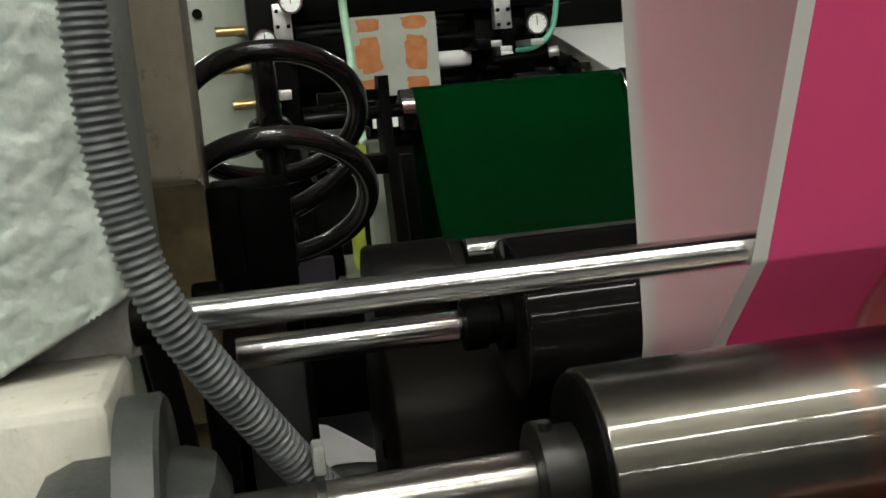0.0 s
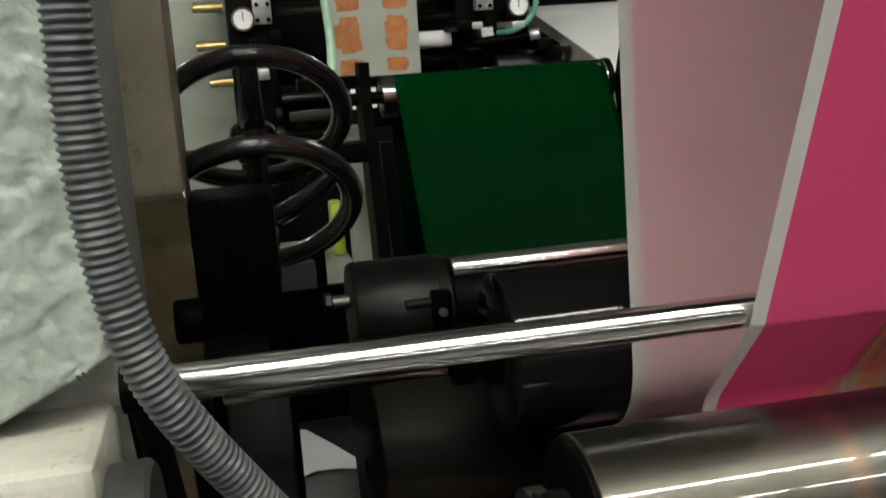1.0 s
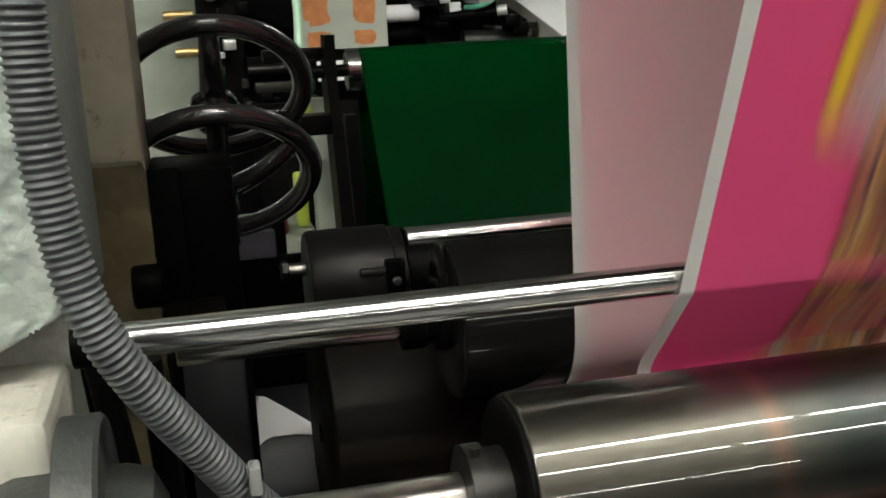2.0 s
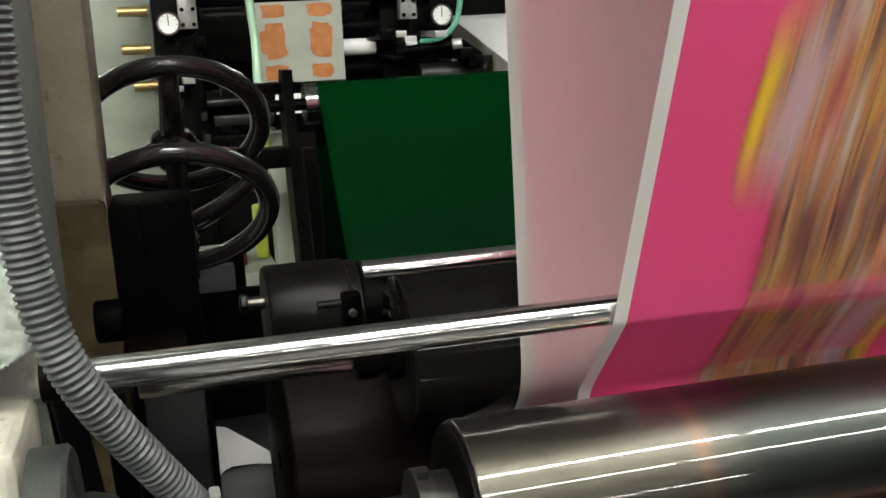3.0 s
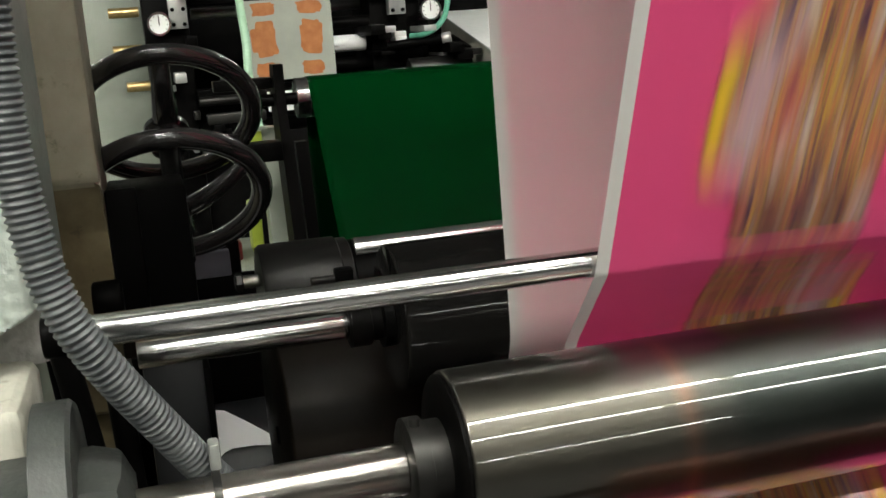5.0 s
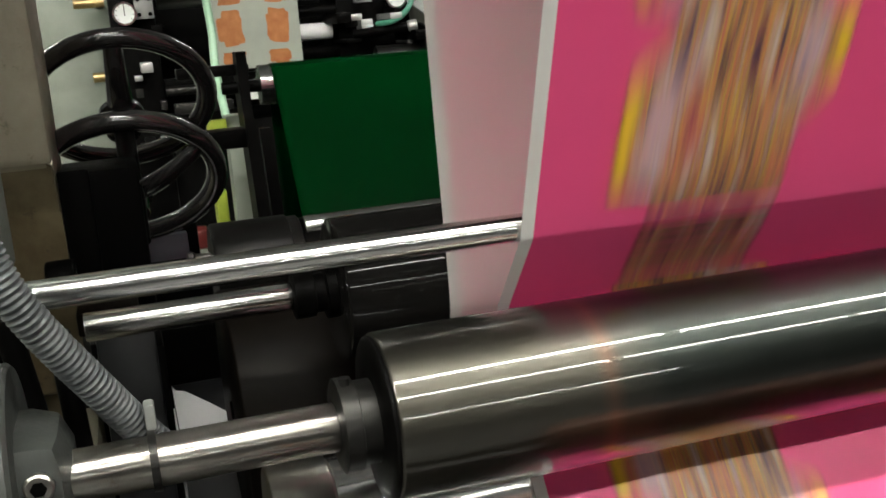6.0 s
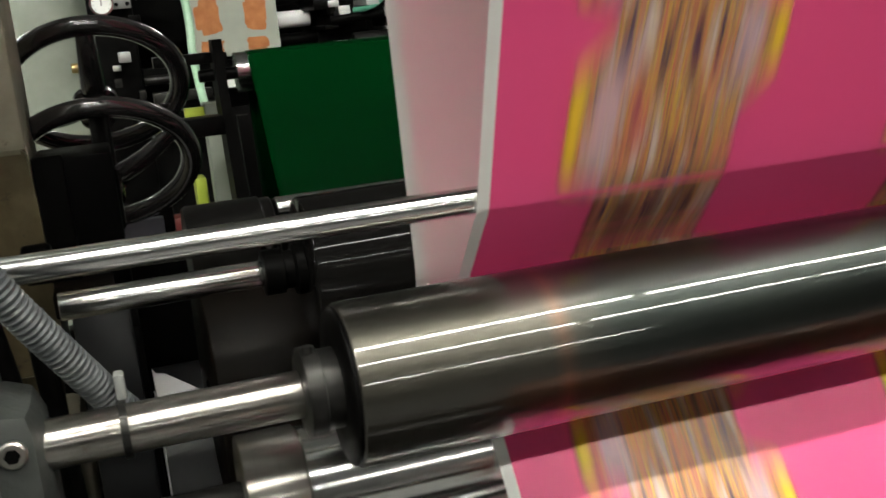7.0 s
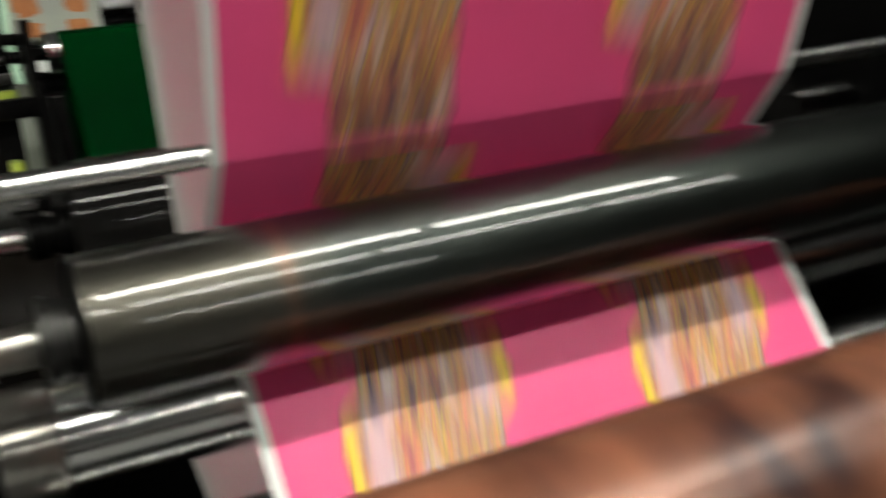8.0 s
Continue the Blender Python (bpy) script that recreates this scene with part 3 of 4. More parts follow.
def handwheel(c, tilt, turn, spokes, shaft):
    w = thing("handwheel", "glossy black cast handwheel with round rim and tapered spokes", "handwheel", "adjusting handwheels", at=c)
    c = Vector(c)
    n = Vector((0, math.cos(radians(tilt)), math.sin(radians(tilt))))
    m = Matrix.Translation(c) @ Matrix((Vector((1, 0, 0)), n.cross(Vector((1, 0, 0))), n)).transposed().to_4x4()
    R, r = 0.0668, 0.0080
    bm = bmesh.new()
    seg, rs = 72, 18
    rings = [[bm.verts.new(m @ Vector(((R + r * math.cos(b)) * math.cos(a), (R + r * math.cos(b)) * math.sin(a), 0.92 * r * math.sin(b))))
              for b in (2 * math.pi * k / rs for k in range(rs))] for a in (2 * math.pi * i / seg for i in range(seg))]
    for i in range(seg):
        p, q = rings[i], rings[(i + 1) % seg]
        for k in range(rs):
            j = (k + 1) % rs
            bm.faces.new((p[k], p[j], q[j], q[k]))
    part("rim", bm, M_WHEEL, w, smooth=180)
    dish = -0.020
    turn_m = m @ Matrix.Rotation(radians(-90), 4, "Y")
    bm = lathe(bmesh.new(), [(-0.013 + dish, 0.011), (-0.012 + dish, 0.013), (0.002 + dish, 0.0135), (0.004 + dish, 0.017), (0.008 + dish, 0.017), (0.012 + dish, 0.010), (0.013 + dish, 0.008)], turn_m, 36)
    part("hub", bm, M_WHEEL, w)
    for k in range(spokes):
        a = radians(turn + 360 * k / spokes)
        bm = bmesh.new()
        prev = None
        for j in range(7):
            f = j / 6
            rad = 0.008 + (R - 0.008) * f
            hgt = dish + 0.006 - dish * f * f - 0.006 * f
            wd, th = 0.0100 - 0.0035 * f, 0.0050 - 0.0012 * f
            o = Vector((rad * math.cos(a), rad * math.sin(a), hgt))
            sdir = Vector((-math.sin(a), math.cos(a), 0))
            ring = [bm.verts.new(m @ (o + sdir * (wd * math.cos(t)) + Vector((0, 0, th * math.sin(t))))) for t in (2 * math.pi * q / 12 for q in range(12))]
            if prev:
                for q in range(12):
                    bm.faces.new((prev[q], prev[(q + 1) % 12], ring[(q + 1) % 12], ring[q]))
            prev = ring
        part("spoke", bm, M_WHEEL, w, smooth=80)
    part("shaft", rod(bmesh.new(), c + n * (dish - 0.005), c + n * (dish - shaft), 0.0075, 24), M_BLACK, w)
    return w


handwheel((0.125, 0.978, 1.283), 44, 270, 3, 0.115)
handwheel((0.122, 0.935, 1.226), 44, 328, 3, 0.06)


# ---- corrugated conduit tied to the shaft ----
def conduit():
    c = thing("conduit", "grey corrugated plastic conduit hanging beside the frame", "conduit")
    pts = smooth_path([(0.075, 0.495, 1.62), (0.0705, 0.492, 1.50), (0.0690, 0.490, 1.42), (0.0683, 0.488, 1.356), (0.0679, 0.488, 1.336), (0.0683, 0.488, 1.308), (0.0709, 0.488, 1.281),
                       (0.0763, 0.488, 1.2575), (0.0859, 0.492, 1.236), (0.1022, 0.503, 1.207), (0.1165, 0.514, 1.182), (0.128, 0.520, 1.166)], 60)
    # even steps
    run = [0.0]
    for a, b in zip(pts, pts[1:]):
        run.append(run[-1] + (b - a).length)
    n = int(run[-1] / 0.00042)
    even, j = [], 0
    for i in range(n + 1):
        s = run[-1] * i / n
        while j < len(run) - 2 and run[j + 1] < s:
            j += 1
        f = (s - run[j]) / max(1e-9, run[j + 1] - run[j])
        even.append(pts[j].lerp(pts[j + 1], f))
    part("hose", tube(bmesh.new(), even, lambda s: 0.0063 + 0.00055 * max(-0.8, min(1.0, 1.6 * math.sin(2 * math.pi * s / 0.00255))), 18), M_CONDUIT, c, smooth=60)
    y, z, _ = BIG
    part("tie", lathe(bmesh.new(), [(0.1165, 0.0098), (0.1165, 0.0112), (0.1195, 0.0112), (0.1195, 0.0098)], Matrix.Translation((0, y, z)), 32), M_DULL, c, "dark cable tie round the shaft")
    part("tie_tail", box(bmesh.new(), 0.1165, 0.1205, 0.500, 0.508, 1.1885, 1.1985, 0.001, ), M_TIE, c, "grey cable tie head")
    return c


conduit()


# ---- behind the rubber roller ----
def blade_holder():
    h = thing("blade_holder", "dark oily round blade holder with a chrome bar", "machine part")
    at = Matrix.Translation((0, 0.806, 1.1745))
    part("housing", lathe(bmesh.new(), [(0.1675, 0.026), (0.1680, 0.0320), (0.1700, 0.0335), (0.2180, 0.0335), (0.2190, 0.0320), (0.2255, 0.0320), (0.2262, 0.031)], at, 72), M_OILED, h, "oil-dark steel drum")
    part("body", bar(bmesh.new(), 0.2265, 0.80, 0.806, 1.1745, 0.0300, 0.001, 64), M_BLACK, h)
    part("chrome_bar", bar(bmesh.new(), 0.2285, 0.81, 0.795, 1.200, 0.0078, 0.0006, 64), M_CHROME, h, "polished chrome bar")
    part("bolt", rod(bmesh.new(), (0.155, 0.80, 1.187), (0.1675, 0.80, 1.187), 0.0042, 24, 0.0012), M_SHAFT, h, "bright round bolt")
    part("bolt_head", rod(bmesh.new(), (0.152, 0.80, 1.187), (0.157, 0.80, 1.187), 0.0062, 6, 0.001), M_DULL, h)
    part("clamp", box(bmesh.new(), 0.211, 0.2225, 0.766, 0.776, 1.174, 1.1945, 0.0015), M_BLACK, h)
    part("pin", rod(bmesh.new(), (0.196, 0.772, 1.188), (0.212, 0.772, 1.188), 0.0026, 16, 0.0006), M_DULL, h)
    part("screw", rod(bmesh.new(), (0.2165, 0.7665, 1.183), (0.2165, 0.763, 1.183), 0.0026, 14, 0.0005), M_SHAFT, h)
    part("stay", box(bmesh.new(), 0.168, 0.200, 0.800, 0.815, 0.9, 1.150, 0.002), M_BLACK, h)
    return h


blade_holder()


def scraps():
    # folded white sheet standing in the tray, a dark box before it
    s = bmesh.new()
    pts = [(0.1335, 0.9768, 1.0478), (0.1362, 0.9720, 1.0446), (0.1432, 0.9705, 1.0436), (0.160, 0.9580, 1.0353), (0.1833, 0.9391, 1.0228), (0.1824, 0.9363, 1.0209),
           (0.1725, 0.9372, 1.0215), (0.162, 0.9388, 1.0226), (0.1446, 0.9392, 1.0229), (0.1385, 0.9370, 1.0214), (0.1345, 0.9340, 1.0194)]
    a = [s.verts.new(p) for p in pts]
    b = [s.verts.new((p[0], p[1] + 0.0012, p[2])) for p in pts]
    s.faces.new(a)
    s.faces.new(b[::-1])
    for i in range(len(pts)):
        j = (i + 1) % len(pts)
        s.faces.new((a[i], a[j], b[j], b[i]))
    single("paper_sheet", s, M_PAPER, "folded white paper scrap standing in the tray", "paper", smooth=0)
    single("ink_box", extrude_profile(bmesh.new(), [(0.905, 0.90), (0.905, 0.968), (0.934, 1.0165), (0.980, 1.046), (0.984, 1.046), (0.984, 0.90)], 0.1335, 0.1865), M_SLATE,
           "dark grey slope-topped ink box under white paper", "box")
    single("paper_strip", box(bmesh.new(), 0.1322, 0.1334, 0.900, 0.972, 0.93, 1.030, 0.0003), M_PAPER, "edge of a white sheet beside the ink box", "paper")
    tray = thing("parts_tray", "lavender plastic tray on a black foot behind the handwheel block", "tray")
    part("tray", box(bmesh.new(), 0.128, 0.1625, 0.985, 0.996, 1.1515, 1.1722, 0.001), M_TRAY, tray, "pale lavender plastic tray")
    part("foot", box(bmesh.new(), 0.130, 0.192, 0.988, 0.996, 0.90, 1.1512, 0.001), M_BLACK, tray)
    fold = bmesh.new()
    low = [(0.1492, 0.936, 1.0058), (0.162, 0.934, 1.0035), (0.1769, 0.930, 1.002), (0.1705, 0.927, 0.9925), (0.1569, 0.9275, 0.9915)]
    va = [fold.verts.new(p) for p in low]
    vb = [fold.verts.new((p[0], p[1] - 0.0010, p[2] + 0.0004)) for p in low]
    fold.faces.new(va)
    fold.faces.new(vb[::-1])
    for i in range(len(low)):
        j = (i + 1) % len(low)
        fold.faces.new((va[i], va[j], vb[j], vb[i]))
    single("paper_scrap", fold, M_PAPER, "torn white paper corner on the ink box", "paper", smooth=0)


scraps()


# ---- green film station ----
def green_station():
    f = thing("green_film", "glossy dark green film running over its roller", "film")
    # outline over the roller and down to the front
    cy, cz, r = 1.530, 1.256, 0.0275
    pts = [(cy + r, 0.98)]
    for k in range(0, 17):
        a = radians(144.4 * k / 16)
        pts.append((cy + r * math.cos(a), cz + r * math.sin(a)))
    pts += [(1.5077 - 0.58 * t, 1.272 - 0.81 * t) for t in (0.06, 0.12, 0.18, 0.24, 0.30)]
    bm = bmesh.new()
    nx = 24
    rows = []
    for (y, z) in pts:
        row = []
        for i in range(nx + 1):
            x = 0.320 + 0.277 * i / nx
            w = 0.0012 * noise.noise((x * 9, y * 6, z * 9))
            row.append(bm.verts.new((x, y + w, z)))
        rows.append(row)
    for p, q in zip(rows, rows[1:]):
        for i in range(nx):
            bm.faces.new((p[i], p[i + 1], q[i + 1], q[i]))
    sheet = part("sheet", bm, M_GREEN, f, smooth=80)
    sol = sheet.modifiers.new("thick", "SOLIDIFY")
    sol.thickness = 0.0006
    g = thing("film_roller", "ribbed bright roller carrying the green film", "roller", "film rollers")
    prof = []
    for k in range(6):
        prof += [(0.304 + 0.0027 * k, 0.0262), (0.3058 + 0.0027 * k, 0.0262), (0.3058 + 0.0027 * k, 0.0245), (0.3067 + 0.0027 * k, 0.0245)]
    prof += [(0.321, 0.0268), (0.60, 0.0268)]
    part("barrel", lathe(bmesh.new(), prof, Matrix.Translation((0, cy, cz)), 48), M_CHROME, g)
    part("axle", bar(bmesh.new(), 0.255, 0.68, cy, cz, 0.008, 0.001, 24), M_BLACK, g)
    part("end_cap", bar(bmesh.new(), 0.601, 0.608, cy, cz, 0.029, 0.001, 40), M_BLACK, g)
    a = thing("roller_stand", "black steel stand arms holding the film roller", "stand")
    for x in (0.275, 0.628):
        bm = extrude_profile(bmesh.new(), [(1.50, 1.302), (1.535, 1.302), (1.56, 1.25), (1.52, 1.08), (1.47, 0.90), (1.43, 0.90), (1.455, 1.08), (1.50, 1.25)], x, x + 0.013)
        part("arm", bm, M_BLACK, a)
    bm = extrude_profile(bmesh.new(), [(1.52, 1.20), (1.535, 1.20), (1.47, 0.95), (1.45, 0.95)], 0.297, 0.312)
    part("rail", bm, M_BLACK, a)
    part("cross_bar", box(bmesh.new(), 0.20, 0.275, 1.52, 1.55, 1.272, 1.286, 0.001), M_BLACK, a)
    part("cross_bar", box(bmesh.new(), 0.215, 0.275, 1.48, 1.52, 1.182, 1.206, 0.001), M_BLACK, a)
    part("foot", box(bmesh.new(), 0.20, 0.70, 1.38, 1.60, 0.0, 0.905, 0.004), M_BLACK, a)
    part("post", box(bmesh.new(), 0.262, 0.287, 1.60, 1.64, 0.0, 1.215, 0.003), M_CREAM, a, "cream painted post")


green_station()


# ---- far press unit ----
def far_unit():
    u = thing("far_press_unit", "second press unit with black frame and cream panels", "machine")
    part("panel", box(bmesh.new(), -0.40, 0.135, 2.16, 2.19, 0.0, 1.75, 0.003), M_CREAM, u, "pale cream side panel")
    part("column", box(bmesh.new(), 0.130, 0.205, 2.03, 2.16, 0.0, 1.75, 0.003), M_BLACK, u)
    part("column", box(bmesh.new(), 0.525, 0.62, 2.05, 2.20, 0.0, 1.75, 0.003), M_BLACK, u)
    part("top_beam", box(bmesh.new(), 0.205, 0.70, 2.02, 2.12, 1.397, 1.47, 0.002), M_BLACK, u)
    part("lower_beam", box(bmesh.new(), 0.205, 0.525, 2.02, 2.06, 1.225, 1.255, 0.002), M_BLACK, u)
    part("bright_rail", box(bmesh.new(), 0.215, 0.315, 1.98, 2.0, 1.196, 1.214, 0.002), M_DULL, u)
    part("rail", box(bmesh.new(), 0.205, 0.33, 1.98, 2.0, 1.160, 1.180, 0.002), M_BLACK, u)
    part("back_plate", box(bmesh.new(), 0.135, 1.2, 2.42, 2.45, 0.0, 1.9, 0.003), M_BLACK, u)
    part("lower_body", box(bmesh.new(), 0.205, 0.525, 2.06, 2.40, 0.0, 1.17, 0.003), M_BLACK, u)
    for x, w in ((0.173, 0.030), (0.553, 0.030)):
        p = part("valve_plate", box(bmesh.new(), x, x + w, 2.008, 2.030, 1.360, 1.430, 0.001), M_ALU, u, "bright plate with four screws")
        for dx in (0.006, w - 0.006):
            for z in (1.367, 1.392, 1.418):
                part("screw", rod(bmesh.new(), (x + dx, 2.009, z), (x + dx, 2.004, z), 0.0035, 12), M_BLACK, p)
    for x, z in ((0.075, 1.393), (0.075, 1.330), (0.090, 1.268)):
        part("brass_pin", rod(bmesh.new(), (x, 2.05, z), (x + 0.05, 2.05, z), 0.0085, 18, 0.001), M_BRASS, u, "short brass pin")
        part("pin_seat", rod(bmesh.new(), (x + 0.04, 2.05, z), (x + 0.04, 2.165, z), 0.006, 12), M_BLACK, u)
    for x in (0.005, 0.045):
        part("bolt", rod(bmesh.new(), (x, 2.160, 1.432), (x, 2.148, 1.432), 0.009, 12, 0.002), M_BLACK, u)
    for (x0, x1, y, z, r, m) in ((0.455, 0.515, 2.06, 1.315, 0.015, M_PAPER), (0.45, 0.525, 2.06, 1.352, 0.011, M_BLACK), (0.45, 0.525, 2.06, 1.278, 0.012, M_BLACK),
                                 (0.215, 0.525, 2.13, 1.385, 0.010, M_ALU), (0.205, 0.275, 1.99, 1.236, 0.008, M_DULL)):
        part("roller", bar(bmesh.new(), x0, x1, y, z, r, 0.001, 24), m, u)
    # small fittings in the dark gap behind the handwheels
    random.seed(4)
    for k in range(26):
        x, z, y = random.uniform(0.14, 0.34), random.uniform(1.13, 1.34), random.uniform(1.95, 2.03)
        w, h = random.uniform(0.006, 0.02), random.uniform(0.006, 0.022)
        part("fitting", box(bmesh.new(), x, x + w, y, 2.06, z, z + h, 0.001), random.choice((M_BLACK, M_BLACK, M_DULL, M_ALU, M_CREAM)), u)
    for k in range(22):
        x, z, y = random.uniform(0.50, 0.68), random.uniform(1.23, 1.34), random.uniform(1.93, 2.03)
        w, h = random.uniform(0.008, 0.03), random.uniform(0.006, 0.02)
        part("fitting", box(bmesh.new(), x, x + w, y, 2.08, z, z + h, 0.001), random.choice((M_BLACK, M_BLACK, M_BLACK, M_DULL, M_ALU)), u)
    part("lever", rod(bmesh.new(), (0.54, 1.99, 1.305), (0.635, 1.97, 1.312), 0.008, 16), M_BLACK, u)
    part("knob", rod(bmesh.new(), (0.635, 1.97, 1.312), (0.652, 1.965, 1.314), 0.010, 18, 0.002), M_ALU, u, "bright knob")
    # cream cover running back beside the unit, its top falling towards the front
    def slab(pts, drop):
        bm = bmesh.new()
        hi = [bm.verts.new(p) for p in pts]
        lo = [bm.verts.new((p[0], p[1], d)) for p, d in zip(pts, drop)]
        bm.faces.new(hi)
        bm.faces.new(lo[::-1])
        for a in range(4):
            c = (a + 1) % 4
            bm.faces.new((hi[a], lo[a], lo[c], hi[c]))
        return bm

    edge = [(0.7651, 2.42, 1.3604), (0.6640, 1.62, 1.2530)]
    part("cover", slab([edge[0], edge[1], (0.93, 1.62, 1.2530), (1.03, 2.42, 1.3604)], (0.5,) * 4), M_LEDGE, u, "cream sloping cover")
    # Light on the cover's top is put in as a thin whiter slab.
    part("lit_cover_top", slab([(0.7611, 2.42, 1.3634), (0.6600, 1.62, 1.2560), (0.93, 1.62, 1.2560), (1.03, 2.42, 1.3634)], (1.3606, 1.2532, 1.2532, 1.3606)), M_DIAL, u, "cover top, coloured lighter for the light on it")
    part("cover_opening", slab([(0.7395, 2.27, 1.315), (0.7145, 2.07, 1.293), (0.7245, 2.07, 1.293), (0.7500, 2.27, 1.315)], (1.266,) * 4), M_BLACK, u, "black opening in the cover's side")
    part("drum", bar(bmesh.new(), 0.575, 0.690, 1.985, 1.262, 0.020, 0.002, 32), M_DULL, u, "dull steel drum")
    part("white_panel", box(bmesh.new(), 0.322, 0.366, 1.996, 2.004, 1.2085, 1.2425, 0.001), M_DIAL, u, "small white panel")
    part("panel_stay", box(bmesh.new(), 0.335, 0.350, 2.0045, 2.06, 1.215, 1.235, 0.001), M_BLACK, u)
    return u


far_unit()


def gauge(x, y, z):
    g = thing("pressure_gauge", "small round pressure gauge with white dial and steel rim", "gauge", "pressure gauges", at=(x, y, z))
    m = Matrix.Translation((x, y, z)) @ Matrix.Rotation(radians(-90), 4, "Z")
    part("case", lathe(bmesh.new(), [(-0.035, 0.012), (-0.016, 0.018), (0.0, 0.0195), (0.003, 0.0195), (0.003, 0.0165), (0.0006, 0.0165)], m, 36), M_CHROME, g)
    d = part("dial", lathe(bmesh.new(), [(0.0008, 0.0163), (0.0014, 0.0163)], m, 36), M_DIAL, g, "white dial")
    part("needle", box(bmesh.new(), x - 0.0008, x + 0.0008, y - 0.0024, y - 0.0018, z - 0.003, z + 0.012, 0), M_BLACK, d, smooth=0)
    for k in range(9):
        a = radians(-130 + 32.5 * k)
        mm = Matrix.Translation((x, y, z)) @ Matrix.Rotation(a, 4, "Y")
        part("tick", box(bmesh.new(), -0.0004, 0.0004, -0.0022, -0.0016, 0.0125, 0.0155, 0, mm), M_BLACK, d, smooth=0)
    return g


gauge(0.155, 1.995, 1.370)
gauge(0.625, 1.995, 1.364)
gauge(0.203, 1.985, 1.430)


def label_web():
    w = thing("label_liner_web", "pale liner web with orange printed labels", "web")
    part("liner", box(bmesh.new(), 0.292, 0.447, 2.000, 2.0015, 1.262, 1.398, 0), M_LINER, w, smooth=0)
    for x in (0.306, 0.386):
        for z0, z1 in ((1.268, 1.292), (1.304, 1.362), (1.372, 1.394)):
            bm = bmesh.new()
            n = 40
            vs = []
            for k in range(n):
                a = 2 * math.pi * k / n
                q = 1 + 0.30 * noise.noise((math.cos(a) * 2 + x * 50, math.sin(a) * 2, z0 * 70))
                sx = math.copysign(abs(math.cos(a)) ** 0.5, math.cos(a))
                sz = math.copysign(abs(math.sin(a)) ** 0.5, math.sin(a))
                vs.append((x + 0.022 + 0.021 * q * sx, (z0 + z1) / 2 + (z1 - z0) / 2 * q * sz))
            f = [bm.verts.new((a, 1.9994, b)) for a, b in vs]
            b2 = [bm.verts.new((a, 1.9998, b)) for a, b in vs]
            bm.faces.new(f)
            bm.faces.new(b2)
            for k in range(n):
                bm.faces.new((f[k], f[(k + 1) % n], b2[(k + 1) % n], b2[k]))
            part("label_print", bm, M_ORANGE, w, "orange printed label", smooth=0)


label_web()


def hoses():
    pts = smooth_path([(0.283, 1.93, 1.46), (0.284, 1.93, 1.40), (0.287, 1.92, 1.33), (0.284, 1.90, 1.27), (0.286, 1.86, 1.21), (0.292, 1.80, 1.13), (0.30, 1.76, 1.05), (0.30, 1.76, 0.9)], 10)
    single("air_hose", tube(bmesh.new(), pts, 0.0068, 12), M_HOSE, "pale green air hose hanging before the far unit", "hose", "air hoses")
    pts = smooth_path([(0.66, 1.97, 1.45), (0.65, 1.96, 1.39), (0.640, 1.957, 1.352), (0.622, 1.955, 1.332), (0.600, 1.96, 1.322), (0.585, 1.99, 1.320)], 10)
    single("air_hose", tube(bmesh.new(), pts, 0.005, 12), M_TEAL, "teal air hose curling past the gauge", "hose", "air hoses")
    single("yellow_bottle", box(bmesh.new(), 0.240, 0.257, 1.66, 1.70, 1.03, 1.105, 0.004), M_YELLOW, "yellow-green plastic bottle behind the handwheels", "bottle")
    single("red_can", box(bmesh.new(), 0.196, 0.222, 1.62, 1.66, 1.03, 1.058, 0.004), M_RED, "dark red tin behind the handwheels", "can")
    single("yellow_tag", box(bmesh.new(), 0.235, 0.262, 1.592, 1.602, 1.193, 1.212, 0.001), M_YELLOW, "yellow-green plastic tag on the cream post", "tag")
    single("bench", box(bmesh.new(), 0.09, 0.262, 1.58, 1.80, 0.0, 1.03, 0.004), M_CREAM, "cream cabinet carrying bottle and tin", "cabinet")


hoses()


# ---- the running web: a closed run over the rollers, in short rigid strips ----
def build_run():
    pts = []

    def arc(c, r, a0, a1):
        n = max(3, int(abs(a1 - a0) * r / 0.002))
        for k in range(n + 1):
            a = a0 + (a1 - a0) * k / n
            pts.append((c[0] + r * math.cos(a), c[1] + r * math.sin(a)))

    def tangent(c1, r1, s1, c2, r2, s2):
        """Angles at which a line leaves circle 1 and meets circle 2; s: +1 turns counter-clockwise in the y-z plane."""
        dx, dz = c2[0] - c1[0], c2[1] - c1[1]
        d = math.hypot(dx, dz)
        base_a = math.atan2(dz, dx)
        # direction t of travel; normal such that centre is on the left for s=+1
        off = s1 * r1 - s2 * r2
        th = base_a + math.asin(off / d)
        return th - s1 * math.pi / 2, th - s2 * math.pi / 2

    e = 0.0005
    circ = [(HEAD, HEAD[2] + e, 1), (GUIDE, GUIDE[2] + 0.0018, 1), ((0.523, 1.186), 0.025, -1), (FOOT, FOOT[2] + e, 1), ((0.78, 1.06), 0.015, 1), (DARK, DARK[2] + 0.002, -1)]
    n = len(circ)
    leave, meet = [0] * n, [0] * n
    for i in range(n):
        j = (i + 1) % n
        a, b = tangent(circ[i][0], circ[i][1], circ[i][2], circ[j][0], circ[j][1], circ[j][2])
        leave[i], meet[j] = a, b
    for i in range(n):
        c, r, s = circ[i]
        a0, a1 = meet[i], leave[i]
        while s > 0 and a1 < a0:
            a1 += 2 * math.pi
        while s < 0 and a1 > a0:
            a1 -= 2 * math.pi
        arc(c, r, a0, a1)
    pts.append(pts[0])
    return pts


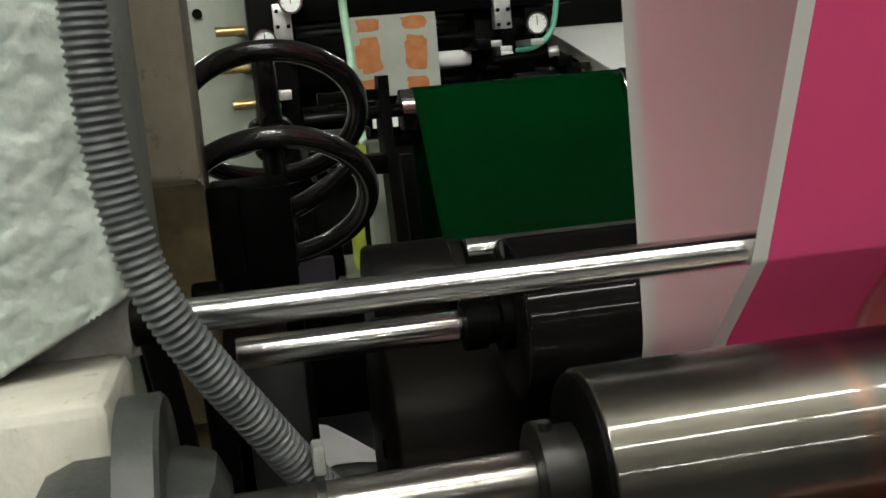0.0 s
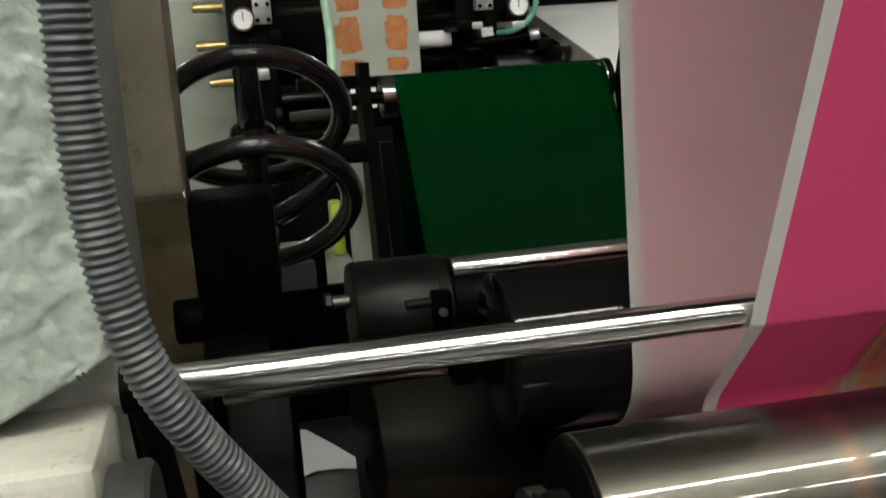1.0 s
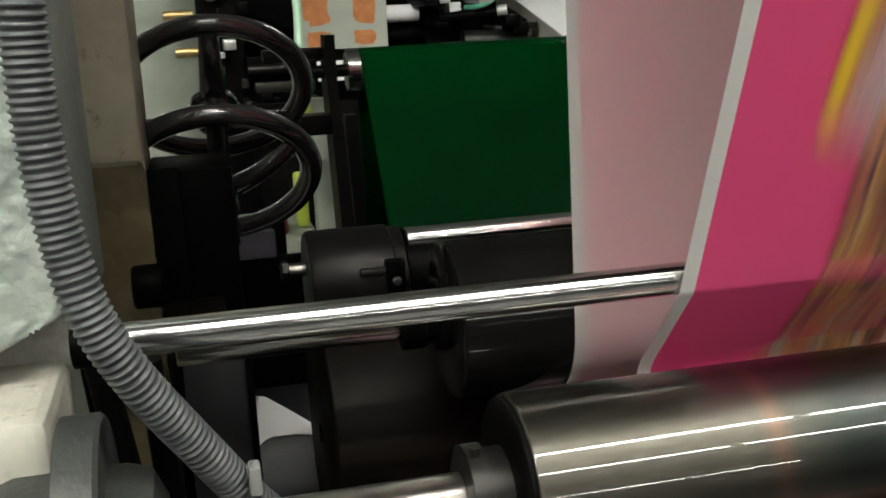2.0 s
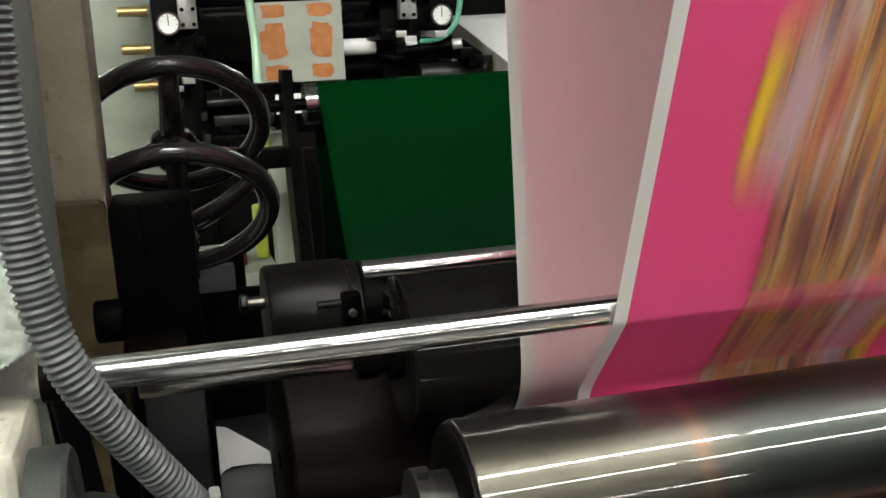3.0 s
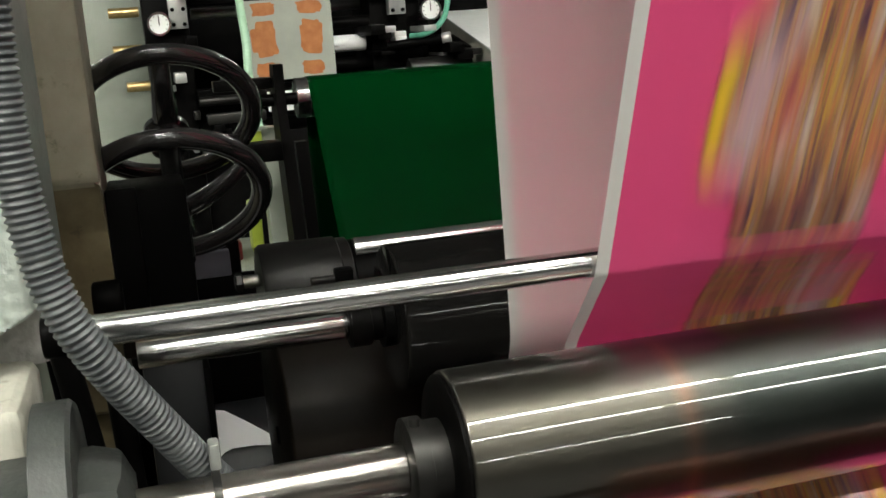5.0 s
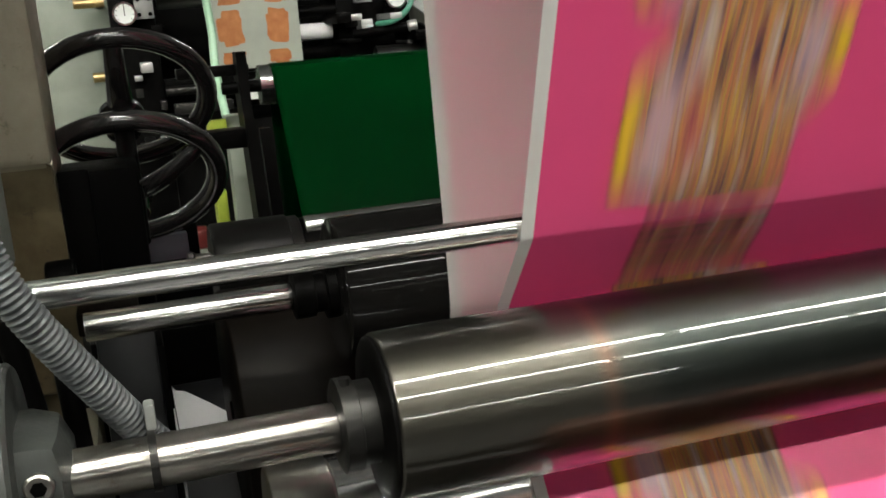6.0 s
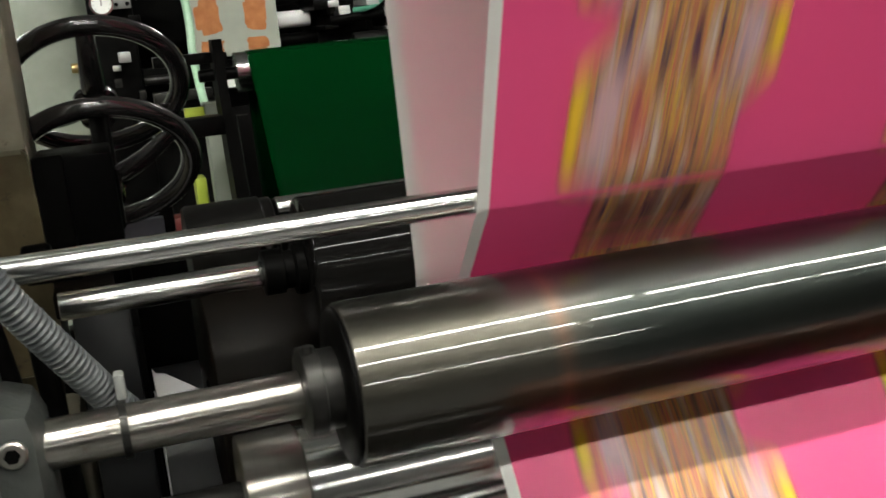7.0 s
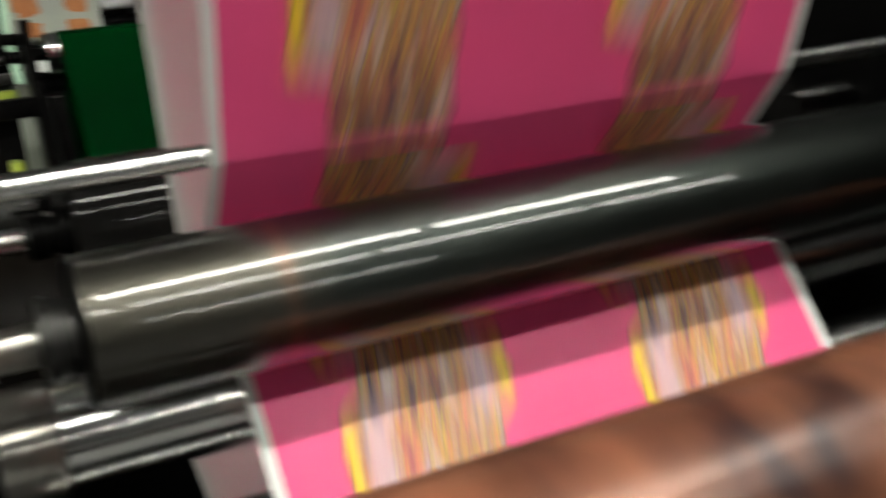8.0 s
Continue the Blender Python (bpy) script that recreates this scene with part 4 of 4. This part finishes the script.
RUN = build_run()
LENGTHS = [0.0]
for _a, _b in zip(RUN, RUN[1:]):
    LENGTHS.append(LENGTHS[-1] + math.hypot(_b[0] - _a[0], _b[1] - _a[1]))
LOOP = LENGTHS[-1]
REPEATS = round(LOOP / 0.25)
PITCH = LOOP / REPEATS
PER_REPEAT = 40
STEP = PITCH / PER_REPEAT
SPEED = 0.5 * PITCH / 0.1
TABLE_S = np.array(LENGTHS)
TABLE_Y = np.array([p[0] for p in RUN])
TABLE_Z = np.array([p[1] for p in RUN])
# how far above the guide bar the foot of a motif stands each fifth of a second: the web slips a little against the even pace
SLIP = [(0.0, 0.062), (3.0, 0.056), (4.0, 0.050), (4.7, 0.045), (5.8, 0.012), (6.0, 0.009), (7.0, 0.001), (7.2, 0.046), (7.4, 0.042), (8.0, 0.035)]


def on_run(s):
    s = s % LOOP
    return float(np.interp(s, TABLE_S, TABLE_Y)), float(np.interp(s, TABLE_S, TABLE_Z))


# where the web leaves the guide bar
BEND = float(next(a for a, (y, z) in zip(LENGTHS, RUN) if y < 0.53 and z < GUIDE[1] - 0.003))


def web_travel(t):
    return BEND + SPEED * t - float(np.interp(t, [a for a, _ in SLIP], [b for _, b in SLIP]))


def strip_pose(s):
    y0, z0 = on_run(s - STEP * 0.5)
    y1, z1 = on_run(s + STEP * 0.5)
    a = math.atan2(z1 - z0, y1 - y0)
    return pose((WEB_L + WEB_R) / 2, (y0 + y1) / 2 + INK_LIFT * math.sin(a), (z0 + z1) / 2 - INK_LIFT * math.cos(a), math.degrees(a))


INK_LIFT = 0.0012


def web():
    """The film as one run over the rollers, and its print in short rigid pieces that travel along it."""
    w = thing("printed_web", "pink printed label web with white margins running over the rollers", "web")
    bm = bmesh.new()
    lay = bm.loops.layers.uv.new("UVMap")
    n, th, nx = len(RUN) - 1, 0.0001, 8
    outer, inner = [], []
    for k in range(n):
        (y0, z0), (y1, z1) = RUN[k - 1 if k else n - 1], RUN[(k + 1) % n]
        d = math.hypot(y1 - y0, z1 - z0)
        ny, nz = (z1 - z0) / d, -(y1 - y0) / d
        for rows, sgn in ((outer, 1), (inner, -1)):
            rows.append([bm.verts.new((WEB_L + (WEB_R - WEB_L) * i / nx, RUN[k][0] + sgn * th * ny, RUN[k][1] + sgn * th * nz)) for i in range(nx + 1)])
    for rows, slot in ((outer, 0), (inner, 1)):
        for k in range(n):
            p, q = rows[k], rows[(k + 1) % n]
            for i in range(nx):
                f = bm.faces.new((p[i], p[i + 1], q[i + 1], q[i]))
                f.material_index = slot
                f.smooth = True
                for lp, (uu, vv) in zip(f.loops, ((i, k), (i + 1, k), (i + 1, k + 1), (i, k + 1))):
                    lp[lay].uv = (uu / nx, LENGTHS[vv] / PITCH)
    bmesh.ops.recalc_face_normals(bm, faces=bm.faces)
    me = bpy.data.meshes.new("film")
    bm.to_mesh(me)
    bm.free()
    me.materials.append(M_FILM)
    me.materials.append(M_BACKING)
    film = new("film", me)
    film.parent = w
    half, hl = (WEB_R - WEB_L) / 2, STEP * 0.5 + 0.0001
    meshes = []
    for k in range(PER_REPEAT):
        me = bpy.data.meshes.new("print")
        me.from_pydata([(-half * 0.96, -hl, 0), (-half * 0.96, hl, 0), (half * 0.96, hl, 0), (half * 0.96, -hl, 0)], [], [(0, 1, 2, 3)])
        lay = me.uv_layers.new(name="UVMap")
        for lp in me.loops:
            c = me.vertices[lp.vertex_index].co
            lay.data[lp.index].uv = (c.x / (2 * half) + 0.5, (k + 0.5 - c.y / STEP) / PER_REPEAT)
        me.materials.append(M_INK)
        meshes.append(me)
    pieces = []
    for i in range(REPEATS * PER_REPEAT):
        ob = new("print", meshes[(-i - 1) % PER_REPEAT])
        ob.parent = w
        pieces.append((ob, (i + 0.5) * STEP))
    return pieces


PRINT_PIECES = web()


# ---- what moves ----
def motions():
    last = 8 * FPS
    for ob, s0 in PRINT_PIECES:
        walk(ob, [(f / FPS, strip_pose(s0 + web_travel(f / FPS))) for f in range(last + 1)])
    for ob, axis, way in SPINNERS:
        rate = math.degrees(SPEED / axis[2])
        if rate / FPS > 80:
            rate = 80 * FPS
        sense = 1 if axis in (GUIDE,) else -1
        walk(ob, [(f / FPS, pose(0, axis[0], axis[1], sense * way * rate * f / FPS)) for f in range(last + 1)])


motions()
